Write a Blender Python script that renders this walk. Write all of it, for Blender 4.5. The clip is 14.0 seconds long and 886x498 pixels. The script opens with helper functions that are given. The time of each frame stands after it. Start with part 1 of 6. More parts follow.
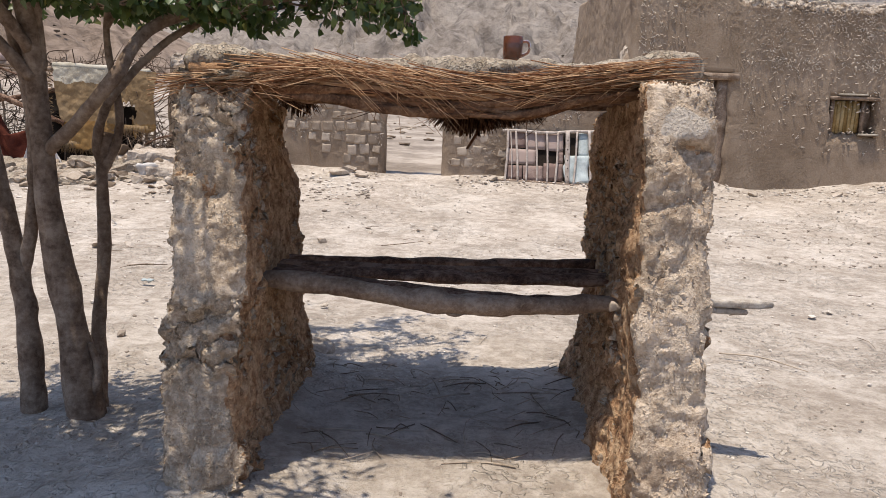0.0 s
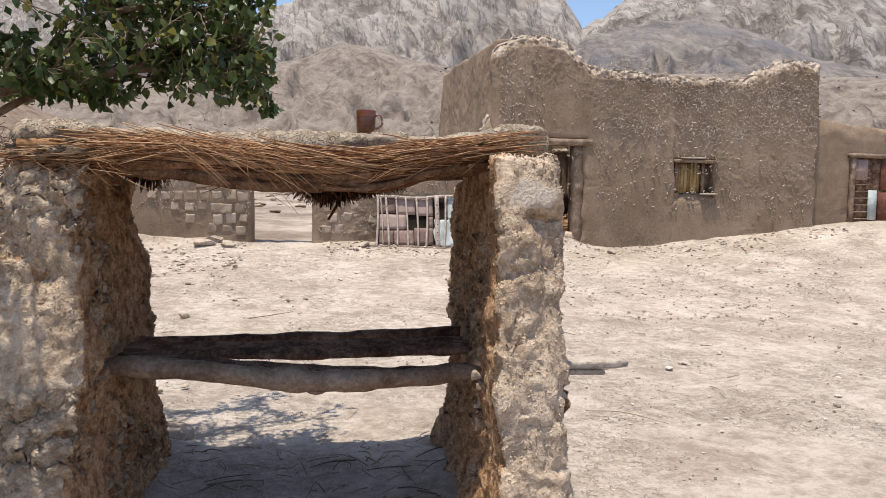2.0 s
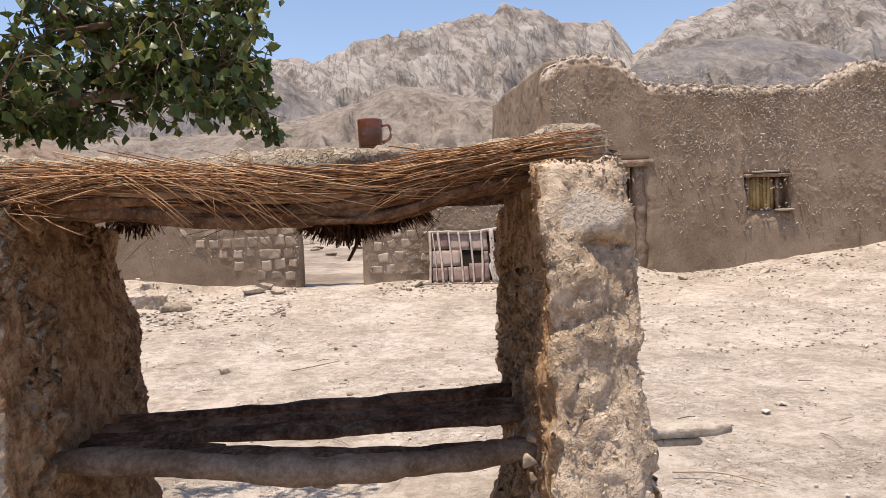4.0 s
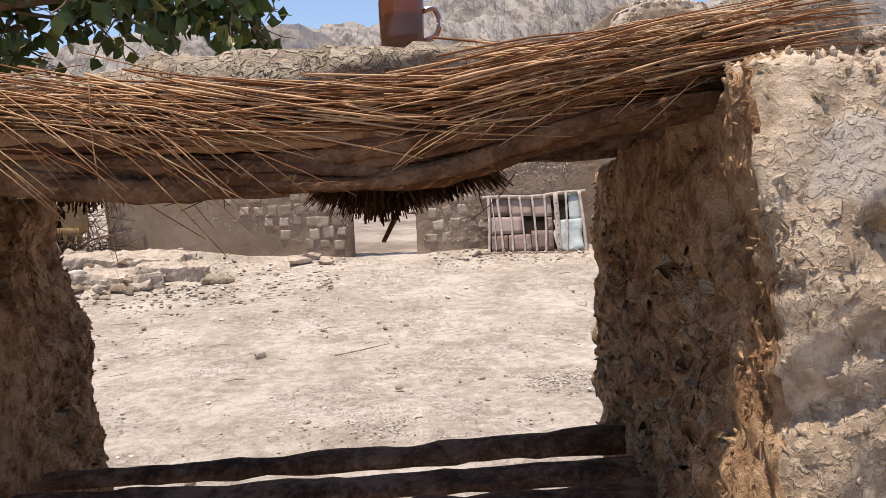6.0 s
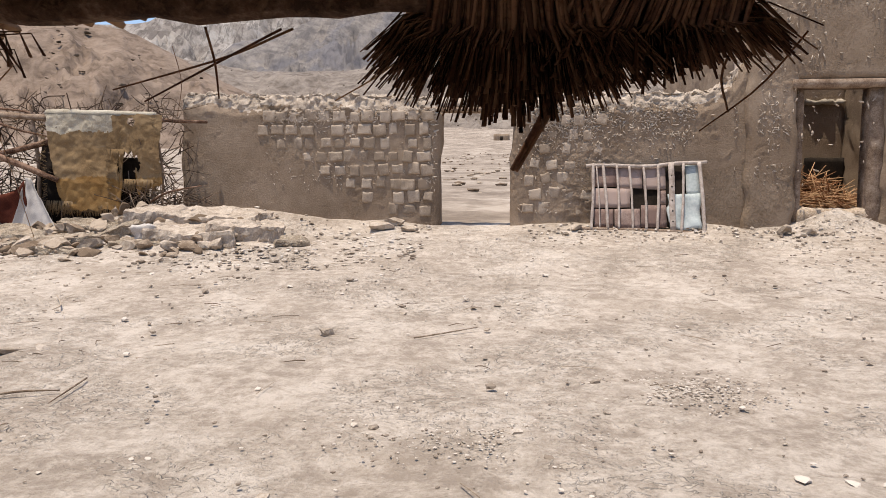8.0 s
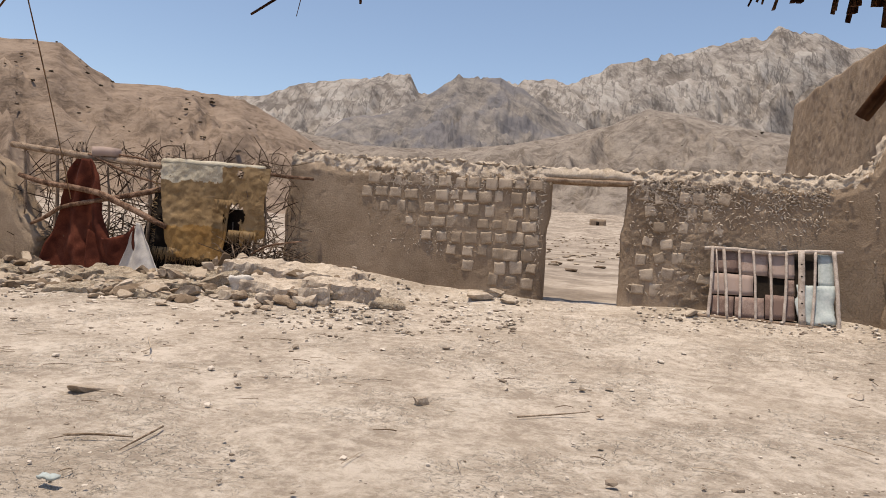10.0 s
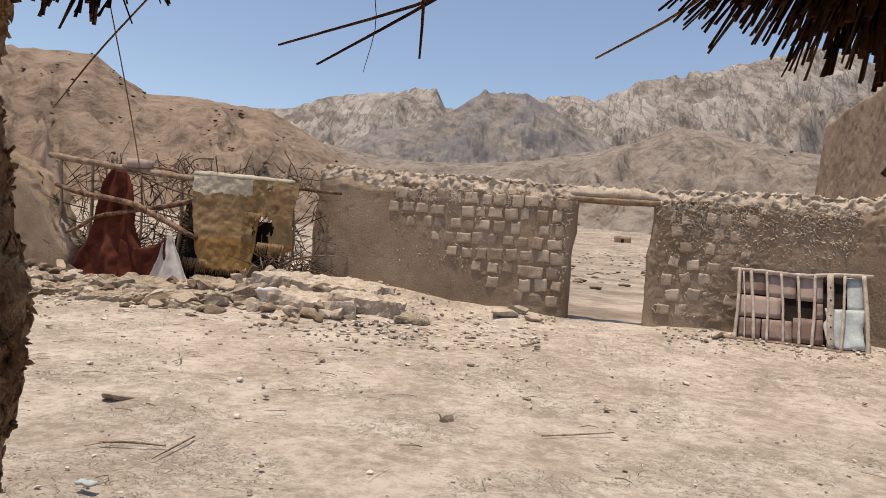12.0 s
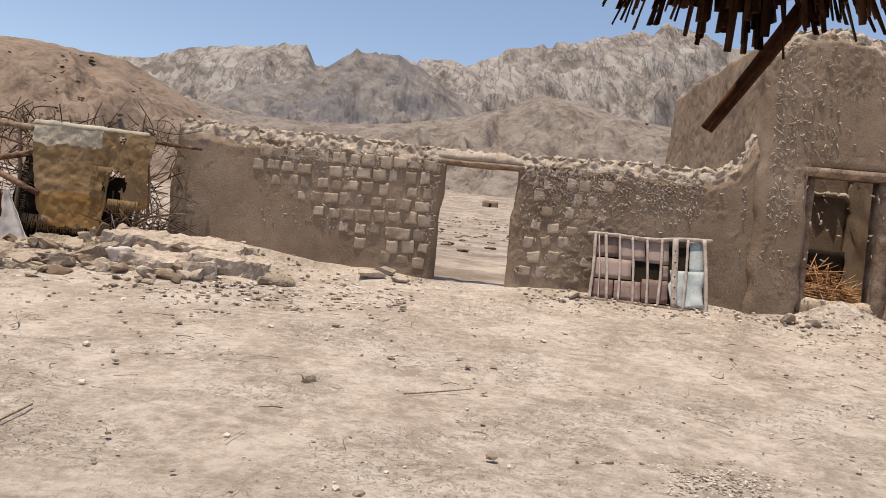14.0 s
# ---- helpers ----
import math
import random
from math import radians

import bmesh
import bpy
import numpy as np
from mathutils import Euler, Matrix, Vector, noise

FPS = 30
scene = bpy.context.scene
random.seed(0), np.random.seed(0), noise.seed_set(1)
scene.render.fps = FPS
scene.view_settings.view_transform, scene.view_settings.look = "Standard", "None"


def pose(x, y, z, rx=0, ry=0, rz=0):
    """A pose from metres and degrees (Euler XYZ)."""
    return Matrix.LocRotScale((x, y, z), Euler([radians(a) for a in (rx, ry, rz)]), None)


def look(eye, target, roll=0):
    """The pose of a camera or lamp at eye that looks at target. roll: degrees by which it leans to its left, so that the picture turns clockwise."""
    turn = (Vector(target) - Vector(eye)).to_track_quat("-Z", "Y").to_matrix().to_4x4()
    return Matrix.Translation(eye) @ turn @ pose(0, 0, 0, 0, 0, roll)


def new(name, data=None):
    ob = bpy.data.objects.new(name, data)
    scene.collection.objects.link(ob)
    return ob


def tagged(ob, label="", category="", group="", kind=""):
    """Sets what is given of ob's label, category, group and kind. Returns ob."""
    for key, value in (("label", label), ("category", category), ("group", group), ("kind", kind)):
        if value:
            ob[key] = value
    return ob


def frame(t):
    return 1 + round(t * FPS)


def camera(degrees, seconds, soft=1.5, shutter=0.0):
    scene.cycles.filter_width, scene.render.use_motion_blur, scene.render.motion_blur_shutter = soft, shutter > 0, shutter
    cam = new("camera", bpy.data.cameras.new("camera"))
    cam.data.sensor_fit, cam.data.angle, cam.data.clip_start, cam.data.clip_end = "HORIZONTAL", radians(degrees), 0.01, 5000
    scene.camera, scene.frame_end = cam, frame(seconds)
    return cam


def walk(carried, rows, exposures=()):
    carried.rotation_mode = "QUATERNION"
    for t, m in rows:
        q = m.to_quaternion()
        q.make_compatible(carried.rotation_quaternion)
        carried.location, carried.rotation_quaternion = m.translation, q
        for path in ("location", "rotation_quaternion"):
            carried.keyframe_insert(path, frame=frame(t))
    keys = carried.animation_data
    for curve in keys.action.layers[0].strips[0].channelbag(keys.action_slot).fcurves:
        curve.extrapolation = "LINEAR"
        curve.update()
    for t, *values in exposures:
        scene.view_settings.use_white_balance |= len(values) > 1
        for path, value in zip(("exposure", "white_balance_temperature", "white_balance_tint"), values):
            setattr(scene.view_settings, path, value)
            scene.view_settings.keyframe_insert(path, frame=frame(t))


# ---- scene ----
cam = camera(62.0, 14.0, soft=0.8)
PATH = [
    (0, (0.036, 0.155, 1.447), (0.044, 2.131, 1.139), 2.5),
    (0.5, (0.034, 0.141, 1.45), (0.103, 2.121, 1.178), 2.8),
    (1, (0.032, 0.13, 1.475), (0.223, 2.114, 1.307), 2.2),
    (1.5, (0.037, 0.118, 1.475), (0.319, 2.092, 1.327), 2.0),
    (2, (0.11, 0.185, 1.482), (0.445, 2.153, 1.356), 1.3),
    (2.2, (0.165, 0.242, 1.494), (0.428, 2.224, 1.46), 1.0),
    (4.3, (0.359, 1.05, 1.461), (0.529, 3.042, 1.431), -2.1),
    (4.5, (0.397, 1.175, 1.469), (0.543, 3.17, 1.424), -1.6),
    (5, (0.462, 1.43, 1.483), (0.423, 3.426, 1.352), 0.7),
    (5.5, (0.422, 1.638, 1.471), (0.261, 3.629, 1.382), 0.2),
    (6, (0.351, 1.966, 1.488), (0.367, 3.962, 1.367), -2.4),
    (6.5, (0.334, 2.262, 1.455), (0.233, 4.244, 1.208), -2.8),
    (7, (0.346, 2.596, 1.485), (0.08, 4.548, 1.141), -1.9),
    (7.2, (0.337, 2.702, 1.474), (0.083, 4.661, 1.158), -1.8),
    (9.3, (-0.06, 3.733, 1.181), (-0.318, 5.716, 1.163), 4.5),
    (9.5, (-0.021, 3.701, 1.187), (-0.346, 5.674, 1.194), 4.3),
    (10, (-0.06, 3.701, 1.202), (-0.518, 5.648, 1.218), 4.0),
    (10.5, (-0.106, 3.65, 1.21), (-0.722, 5.552, 1.255), 4.2),
    (11, (-0.122, 3.627, 1.221), (-0.747, 5.527, 1.265), 3.5),
    (11.5, (-0.101, 3.64, 1.233), (-0.667, 5.558, 1.27), 4.2),
    (12, (-0.078, 3.622, 1.228), (-0.6, 5.552, 1.277), 5.1),
    (12.5, (-0.068, 3.627, 1.227), (-0.54, 5.57, 1.273), 5.2),
    (13, (-0.062, 3.635, 1.228), (-0.446, 5.597, 1.272), 5.1),
    (13.5, (-0.048, 3.651, 1.231), (-0.314, 5.633, 1.266), 4.4),
    (14, (-0.042, 3.657, 1.212), (-0.211, 5.65, 1.193), 5.7),
]
walk(cam, [(t, look(eye, target, roll)) for t, eye, target, roll in PATH], [(0.0, 0.43, 6500, 10), (2.2, 0.47, 6700, 10), (4.4, 0.50, 7000, 14), (7.2, 0.42, 6700, 12), (9.3, 0.27, 7150, 11), (11.0, 0.16, 7300, 11), (12.5, 0.19, 7350, 12), (14.0, 0.22, 7200, 12)])

# ---- world, sun ----
SUN_TO = Vector((-0.14, -0.12, 1.0)).normalized()
world = bpy.data.worlds.new("sky")
scene.world = world
world.use_nodes = True
wn = world.node_tree
sky = wn.nodes.new("ShaderNodeTexSky")
sky.sky_type = "NISHITA"
sky.sun_disc = False
sky.sun_elevation = math.asin(SUN_TO.z)
sky.sun_rotation = math.atan2(SUN_TO.x, SUN_TO.y)
sky.altitude = 1500
sky.dust_density = 2.5
wn.links.new(sky.outputs[0], wn.nodes["Background"].inputs[0])
wn.nodes["Background"].inputs[1].default_value = 0.15
sun = new("sun", bpy.data.lights.new("sun", "SUN"))
sun.data.energy = 3.85
sun.data.angle = radians(0.5)
sun.data.color = (1.0, 0.925, 0.81)
sun.matrix_world = look(SUN_TO * 40, (0, 0, 0))


# ---- noise on arrays ----
def lattice(i, j, k, seed):
    h = (i * 374761393 + j * 668265263 + k * 1440662683 + seed * 974634777) & 0xFFFFFFFF
    h = ((h ^ (h >> 13)) * 1274126177) & 0xFFFFFFFF
    h = ((h ^ (h >> 16)) * 2246822519) & 0xFFFFFFFF
    return ((h ^ (h >> 15)) & 0xFFFFFF) / 0xFFFFFF * 2.0 - 1.0


def vnoise(p, seed=0):
    """Smooth noise from -1 to 1 at the rows of p."""
    p = np.asarray(p, float)
    f = np.floor(p)
    i, j, k = (f[:, n].astype(np.int64) for n in range(3))
    u = p - f
    u = u * u * u * (u * (u * 6 - 15) + 10)
    out = 0
    for a in (0, 1):
        for b in (0, 1):
            for c in (0, 1):
                w = (u[:, 0] if a else 1 - u[:, 0]) * (u[:, 1] if b else 1 - u[:, 1]) * (u[:, 2] if c else 1 - u[:, 2])
                out = out + w * lattice(i + a, j + b, k + c, seed)
    return out


def fbm(p, octaves=4, seed=0, gain=0.5):
    p = np.asarray(p, float)
    out, amp = 0, 1.0
    for n in range(octaves):
        out = out + amp * vnoise(p * 2.0**n + 17.3 * n, seed + n)
        amp *= gain
    return out


def ridged(p, octaves=4, seed=0, gain=0.55):
    p = np.asarray(p, float)
    out, amp = 0, 1.0
    for n in range(octaves):
        out = out + amp * (1 - 2 * np.abs(vnoise(p * 2.0**n + 9.1 * n, seed + n)))
        amp *= gain
    return out


def wobble(p, scale, amp, seed=0, octaves=4, gain=0.5):
    q = np.asarray(p) / scale
    return np.stack([fbm(q + 31 * n, octaves, seed + 7 * n, gain) for n in range(3)], -1) * np.reshape(amp, (-1, 1))


# ---- materials ----
def nodes_of(name):
    m = bpy.data.materials.new(name)
    m.use_nodes = True
    return m, m.node_tree, m.node_tree.nodes["Principled BSDF"]


def earth(name, colours, scale=1.0, rough=0.95, bump=0.5, fibre=0.0, fine=60.0, spread=0.5, island=0.0, spot=None, dist=0.01, mid=None, coat=None, clods=None, cracks=None):
    """A dry mineral or plant surface: three colours mixed at two scales, with grain, fibres and relief."""
    m, t, b = nodes_of(name)
    n, l = t.nodes.new, t.links.new
    geo = n("ShaderNodeNewGeometry")
    big = n("ShaderNodeTexNoise")
    big.inputs["Scale"].default_value, big.inputs["Detail"].default_value, big.inputs["Roughness"].default_value = scale, 8, 0.65
    l(geo.outputs["Position"], big.inputs["Vector"])
    small = n("ShaderNodeTexNoise")
    small.inputs["Scale"].default_value, small.inputs["Detail"].default_value, small.inputs["Roughness"].default_value = fine, 6, 0.7
    l(geo.outputs["Position"], small.inputs["Vector"])
    ramp = n("ShaderNodeValToRGB")
    e = ramp.color_ramp.elements
    e[0].position, e[1].position = 0.5 - spread / 4, 0.5 + spread / 4
    e[0].color, e[1].color = (*colours[0], 1), (*colours[2], 1)
    e.new(0.5).color = (*colours[1], 1)
    mix = n("ShaderNodeMath")
    mix.operation = "MULTIPLY_ADD"
    l(small.outputs[0], mix.inputs[0])
    mix.inputs[1].default_value = 0.45
    add = n("ShaderNodeMath")
    add.operation = "MULTIPLY_ADD"
    l(big.outputs[0], add.inputs[0])
    add.inputs[1].default_value, add.inputs[2].default_value = 0.75, -0.10
    l(add.outputs[0], mix.inputs[2])
    fac = mix.outputs[0]
    relief = small.outputs[0]
    if mid:
        patch = n("ShaderNodeTexNoise")
        patch.inputs["Scale"].default_value, patch.inputs["Detail"].default_value, patch.inputs["Roughness"].default_value = mid[0], 5, 0.6
        l(geo.outputs["Position"], patch.inputs["Vector"])
        less = n("ShaderNodeMath")
        less.operation = "SUBTRACT"
        l(patch.outputs[0], less.inputs[0])
        less.inputs[1].default_value = 0.5
        plus = n("ShaderNodeMath")
        plus.operation = "MULTIPLY_ADD"
        l(less.outputs[0], plus.inputs[0])
        plus.inputs[1].default_value = mid[1]
        l(fac, plus.inputs[2])
        fac = plus.outputs[0]
        high = n("ShaderNodeMath")
        high.operation = "MULTIPLY_ADD"
        l(patch.outputs[0], high.inputs[0])
        high.inputs[1].default_value = mid[2]
        l(small.outputs[0], high.inputs[2])
        relief = high.outputs[0]
    if island:
        info = n("ShaderNodeObjectInfo")
        isl = n("ShaderNodeMath")
        isl.operation = "ADD"
        l(info.outputs["Random"], isl.inputs[0])
        l(geo.outputs["Random Per Island"], isl.inputs[1])
        wrap = n("ShaderNodeMath")
        wrap.operation = "FRACT"
        l(isl.outputs[0], wrap.inputs[0])
        off = n("ShaderNodeMath")
        off.operation = "MULTIPLY_ADD"
        l(wrap.outputs[0], off.inputs[0])
        off.inputs[1].default_value = island
        shift = n("ShaderNodeMath")
        shift.operation = "SUBTRACT"
        l(fac, shift.inputs[0])
        shift.inputs[1].default_value = island / 2
        l(shift.outputs[0], off.inputs[2])
        fac = off.outputs[0]
    l(fac, ramp.inputs[0])
    colour = ramp.outputs[0]
    height = relief
    if fibre:
        # short straws pressed into the mud, lying at two angles
        both = None
        for turn in (0.6, -0.9):
            spin = n("ShaderNodeMapping")
            spin.inputs["Rotation"].default_value = (turn, turn * 0.7, turn)
            l(geo.outputs["Position"], spin.inputs["Vector"])
            mp = n("ShaderNodeMapping")
            mp.inputs["Scale"].default_value = (16, 75, 110)
            l(spin.outputs[0], mp.inputs["Vector"])
            st = n("ShaderNodeTexNoise")
            st.inputs["Scale"].default_value, st.inputs["Detail"].default_value = 1.0, 3
            l(mp.outputs[0], st.inputs["Vector"])
            cut = n("ShaderNodeMapRange")
            cut.inputs["From Min"].default_value, cut.inputs["From Max"].default_value = 0.58, 0.70
            l(st.outputs[0], cut.inputs[0])
            if both is None:
                both = cut.outputs[0]
            else:
                mx = n("ShaderNodeMath")
                mx.operation = "MAXIMUM"
                l(both, mx.inputs[0])
                l(cut.outputs[0], mx.inputs[1])
                both = mx.outputs[0]
        amt = n("ShaderNodeMath")
        amt.operation = "MULTIPLY"
        l(both, amt.inputs[0])
        amt.inputs[1].default_value = fibre
        mc = n("ShaderNodeMix")
        mc.data_type = "RGBA"
        l(amt.outputs[0], mc.inputs["Factor"])
        l(colour, mc.inputs["A"])
        mc.inputs["B"].default_value = (colours[2][0] * 1.25, colours[2][1] * 1.2, colours[2][2] * 1.05, 1)
        colour = mc.outputs["Result"]
        hs = n("ShaderNodeMath")
        hs.operation = "MULTIPLY_ADD"
        l(both, hs.inputs[0])
        hs.inputs[1].default_value = 0.5 * fibre
        l(height, hs.inputs[2])
        height = hs.outputs[0]
    if clods:
        # crumbs and straw lumps that stand proud of the coat, in patches
        lump = n("ShaderNodeTexNoise")
        lump.inputs["Scale"].default_value, lump.inputs["Detail"].default_value, lump.inputs["Distortion"].default_value = clods[0], 3, 0.8
        l(geo.outputs["Position"], lump.inputs["Vector"])
        rise = n("ShaderNodeMapRange")
        rise.inputs["From Min"].default_value, rise.inputs["From Max"].default_value = clods[1], clods[1] + 0.09
        l(lump.outputs[0], rise.inputs[0])
        where = n("ShaderNodeTexNoise")
        where.inputs["Scale"].default_value, where.inputs["Detail"].default_value = clods[4], 4
        l(geo.outputs["Position"], where.inputs["Vector"])
        zone = n("ShaderNodeMapRange")
        zone.inputs["From Min"].default_value, zone.inputs["From Max"].default_value = clods[3], clods[3] + 0.12
        l(where.outputs[0], zone.inputs[0])
        both = n("ShaderNodeMath")
        both.operation = "MULTIPLY"
        l(rise.outputs[0], both.inputs[0])
        l(zone.outputs[0], both.inputs[1])
        taller = n("ShaderNodeMath")
        taller.operation = "MULTIPLY_ADD"
        l(both.outputs[0], taller.inputs[0])
        taller.inputs[1].default_value = clods[2]
        l(height, taller.inputs[2])
        height = taller.outputs[0]
        some = n("ShaderNodeMath")
        some.operation = "MULTIPLY"
        l(both.outputs[0], some.inputs[0])
        some.inputs[1].default_value = 0.55
        mc = n("ShaderNodeMix")
        mc.data_type = "RGBA"
        l(some.outputs[0], mc.inputs["Factor"])
        l(colour, mc.inputs["A"])
        mc.inputs["B"].default_value = (colours[2][0] * 1.15, colours[2][1] * 1.13, colours[2][2] * 1.08, 1)
        colour = mc.outputs["Result"]
    if cracks:
        bent = n("ShaderNodeTexNoise")
        bent.inputs["Scale"].default_value, bent.inputs["Detail"].default_value = cracks[0] * 1.5, 4
        l(geo.outputs["Position"], bent.inputs["Vector"])
        move = n("ShaderNodeVectorMath")
        move.operation = "MULTIPLY_ADD"
        l(bent.outputs["Color"], move.inputs[0])
        move.inputs[1].default_value = (0.5 / cracks[0],) * 3
        l(geo.outputs["Position"], move.inputs[2])
        cell = n("ShaderNodeTexVoronoi")
        cell.feature = "DISTANCE_TO_EDGE"
        cell.inputs["Scale"].default_value = cracks[0]
        l(move.outputs[0], cell.inputs["Vector"])
        gap = n("ShaderNodeMapRange")
        gap.inputs["From Min"].default_value, gap.inputs["From Max"].default_value = cracks[1], 0.0
        l(cell.outputs["Distance"], gap.inputs[0])
        deep = n("ShaderNodeMath")
        deep.operation = "MULTIPLY_ADD"
        l(gap.outputs[0], deep.inputs[0])
        deep.inputs[1].default_value = -cracks[2]
        l(height, deep.inputs[2])
        height = deep.outputs[0]
        mc = n("ShaderNodeMix")
        mc.data_type = "RGBA"
        l(gap.outputs[0], mc.inputs["Factor"])
        l(colour, mc.inputs["A"])
        mc.inputs["B"].default_value = (colours[0][0] * 0.55, colours[0][1] * 0.5, colours[0][2] * 0.45, 1)
        colour = mc.outputs["Result"]
    if spot:
        vo = n("ShaderNodeTexNoise")
        vo.inputs["Scale"].default_value, vo.inputs["Detail"].default_value = spot[1], 4
        l(geo.outputs["Position"], vo.inputs["Vector"])
        cut = n("ShaderNodeMapRange")
        cut.inputs["From Min"].default_value, cut.inputs["From Max"].default_value = spot[2], spot[2] + 0.12
        cut.inputs["To Max"].default_value = spot[3]
        l(vo.outputs[0], cut.inputs[0])
        mc = n("ShaderNodeMix")
        mc.data_type = "RGBA"
        l(cut.outputs[0], mc.inputs["Factor"])
        l(colour, mc.inputs["A"])
        mc.inputs["B"].default_value = (*spot[0], 1)
        colour = mc.outputs["Result"]
    if coat:
        # one paler, smoother coat of plaster round a place on the surface
        away = n("ShaderNodeVectorMath")
        away.operation = "SUBTRACT"
        l(geo.outputs["Position"], away.inputs[0])
        away.inputs[1].default_value = coat[1]
        wide = n("ShaderNodeVectorMath")
        wide.operation = "DIVIDE"
        l(away.outputs[0], wide.inputs[0])
        wide.inputs[1].default_value = coat[2]
        far = n("ShaderNodeVectorMath")
        far.operation = "LENGTH"
        l(wide.outputs[0], far.inputs[0])
        torn = n("ShaderNodeTexNoise")
        torn.inputs["Scale"].default_value, torn.inputs["Detail"].default_value = 14, 5
        l(geo.outputs["Position"], torn.inputs["Vector"])
        rim = n("ShaderNodeMath")
        rim.operation = "MULTIPLY_ADD"
        l(torn.outputs[0], rim.inputs[0])
        rim.inputs[1].default_value = 2.2
        l(far.outputs["Value"], rim.inputs[2])
        inside = n("ShaderNodeMapRange")
        inside.inputs["From Min"].default_value, inside.inputs["From Max"].default_value = 1.98, 1.86
        l(rim.outputs[0], inside.inputs[0])
        mc = n("ShaderNodeMix")
        mc.data_type = "RGBA"
        l(inside.outputs[0], mc.inputs["Factor"])
        l(colour, mc.inputs["A"])
        mc.inputs["B"].default_value = (*coat[0], 1)
        colour = mc.outputs["Result"]
    l(colour, b.inputs["Base Color"])
    b.inputs["Roughness"].default_value = rough
    b.inputs["Specular IOR Level"].default_value = 0.15
    if bump:
        bp = n("ShaderNodeBump")
        bp.inputs["Strength"].default_value, bp.inputs["Distance"].default_value = bump, dist
        l(height, bp.inputs["Height"])
        l(bp.outputs[0], b.inputs["Normal"])
    return m


def strata(name, dark, mid, pale, size, tilt, bump=1.0, dist=8.0, purple=None, lay=4.0, crack=0.0):
    """Bedded rock seen from afar: tilted layers broken by noise."""
    m, t, b = nodes_of(name)
    n, l = t.nodes.new, t.links.new
    geo = n("ShaderNodeNewGeometry")
    spin = n("ShaderNodeMapping")
    spin.inputs["Rotation"].default_value = tilt
    l(geo.outputs["Position"], spin.inputs["Vector"])
    mp = n("ShaderNodeMapping")
    mp.inputs["Scale"].default_value = (1 / size, 1 / size, lay / size)
    l(spin.outputs[0], mp.inputs["Vector"])
    warp = n("ShaderNodeTexNoise")
    warp.inputs["Scale"].default_value, warp.inputs["Detail"].default_value, warp.inputs["Roughness"].default_value = 1.0, 9, 0.68
    warp.inputs["Distortion"].default_value = 0.2
    l(mp.outputs[0], warp.inputs["Vector"])
    big = n("ShaderNodeTexNoise")
    big.inputs["Scale"].default_value, big.inputs["Detail"].default_value = 1.0 / (size * 2.2), 7
    l(geo.outputs["Position"], big.inputs["Vector"])
    mix = n("ShaderNodeMath")
    mix.operation = "MULTIPLY_ADD"
    l(warp.outputs[0], mix.inputs[0])
    mix.inputs[1].default_value = 0.6
    half = n("ShaderNodeMath")
    half.operation = "MULTIPLY"
    l(big.outputs[0], half.inputs[0])
    half.inputs[1].default_value = 0.4
    l(half.outputs[0], mix.inputs[2])
    ramp = n("ShaderNodeValToRGB")
    e = ramp.color_ramp.elements
    e[0].position, e[1].position = 0.41, 0.59
    e[0].color, e[1].color = (*dark, 1), (*pale, 1)
    e.new(0.49).color = (*mid, 1)
    l(mix.outputs[0], ramp.inputs[0])
    colour = ramp.outputs[0]
    if purple:
        cut = n("ShaderNodeMapRange")
        cut.inputs["From Min"].default_value, cut.inputs["From Max"].default_value = 0.50, 0.60
        cut.inputs["To Max"].default_value = 0.75
        l(big.outputs[0], cut.inputs[0])
        mc = n("ShaderNodeMix")
        mc.data_type = "RGBA"
        l(cut.outputs[0], mc.inputs["Factor"])
        l(colour, mc.inputs["A"])
        mc.inputs["B"].default_value = (*purple, 1)
        colour = mc.outputs["Result"]
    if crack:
        # dark lines in the colour stand for the shade in clefts that run steeply down the rock
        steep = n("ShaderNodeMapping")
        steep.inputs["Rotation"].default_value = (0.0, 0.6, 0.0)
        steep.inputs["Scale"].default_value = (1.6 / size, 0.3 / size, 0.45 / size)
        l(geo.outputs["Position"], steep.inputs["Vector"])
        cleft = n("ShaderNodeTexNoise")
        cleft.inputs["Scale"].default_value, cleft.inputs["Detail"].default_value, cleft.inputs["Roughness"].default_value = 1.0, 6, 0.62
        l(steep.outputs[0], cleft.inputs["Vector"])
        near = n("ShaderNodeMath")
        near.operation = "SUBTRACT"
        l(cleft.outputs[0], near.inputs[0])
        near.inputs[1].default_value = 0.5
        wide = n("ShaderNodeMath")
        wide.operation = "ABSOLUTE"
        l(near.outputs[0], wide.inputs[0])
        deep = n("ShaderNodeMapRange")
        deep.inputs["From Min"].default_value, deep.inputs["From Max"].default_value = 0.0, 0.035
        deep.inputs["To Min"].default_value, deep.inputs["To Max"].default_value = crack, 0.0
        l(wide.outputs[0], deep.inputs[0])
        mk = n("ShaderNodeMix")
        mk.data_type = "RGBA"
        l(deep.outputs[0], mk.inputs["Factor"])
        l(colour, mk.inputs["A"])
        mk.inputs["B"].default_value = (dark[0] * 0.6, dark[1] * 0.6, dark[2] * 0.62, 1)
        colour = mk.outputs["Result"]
    l(colour, b.inputs["Base Color"])
    b.inputs["Roughness"].default_value, b.inputs["Specular IOR Level"].default_value = 0.95, 0.1
    bp = n("ShaderNodeBump")
    bp.inputs["Strength"].default_value, bp.inputs["Distance"].default_value = bump, dist
    l(mix.outputs[0], bp.inputs["Height"])
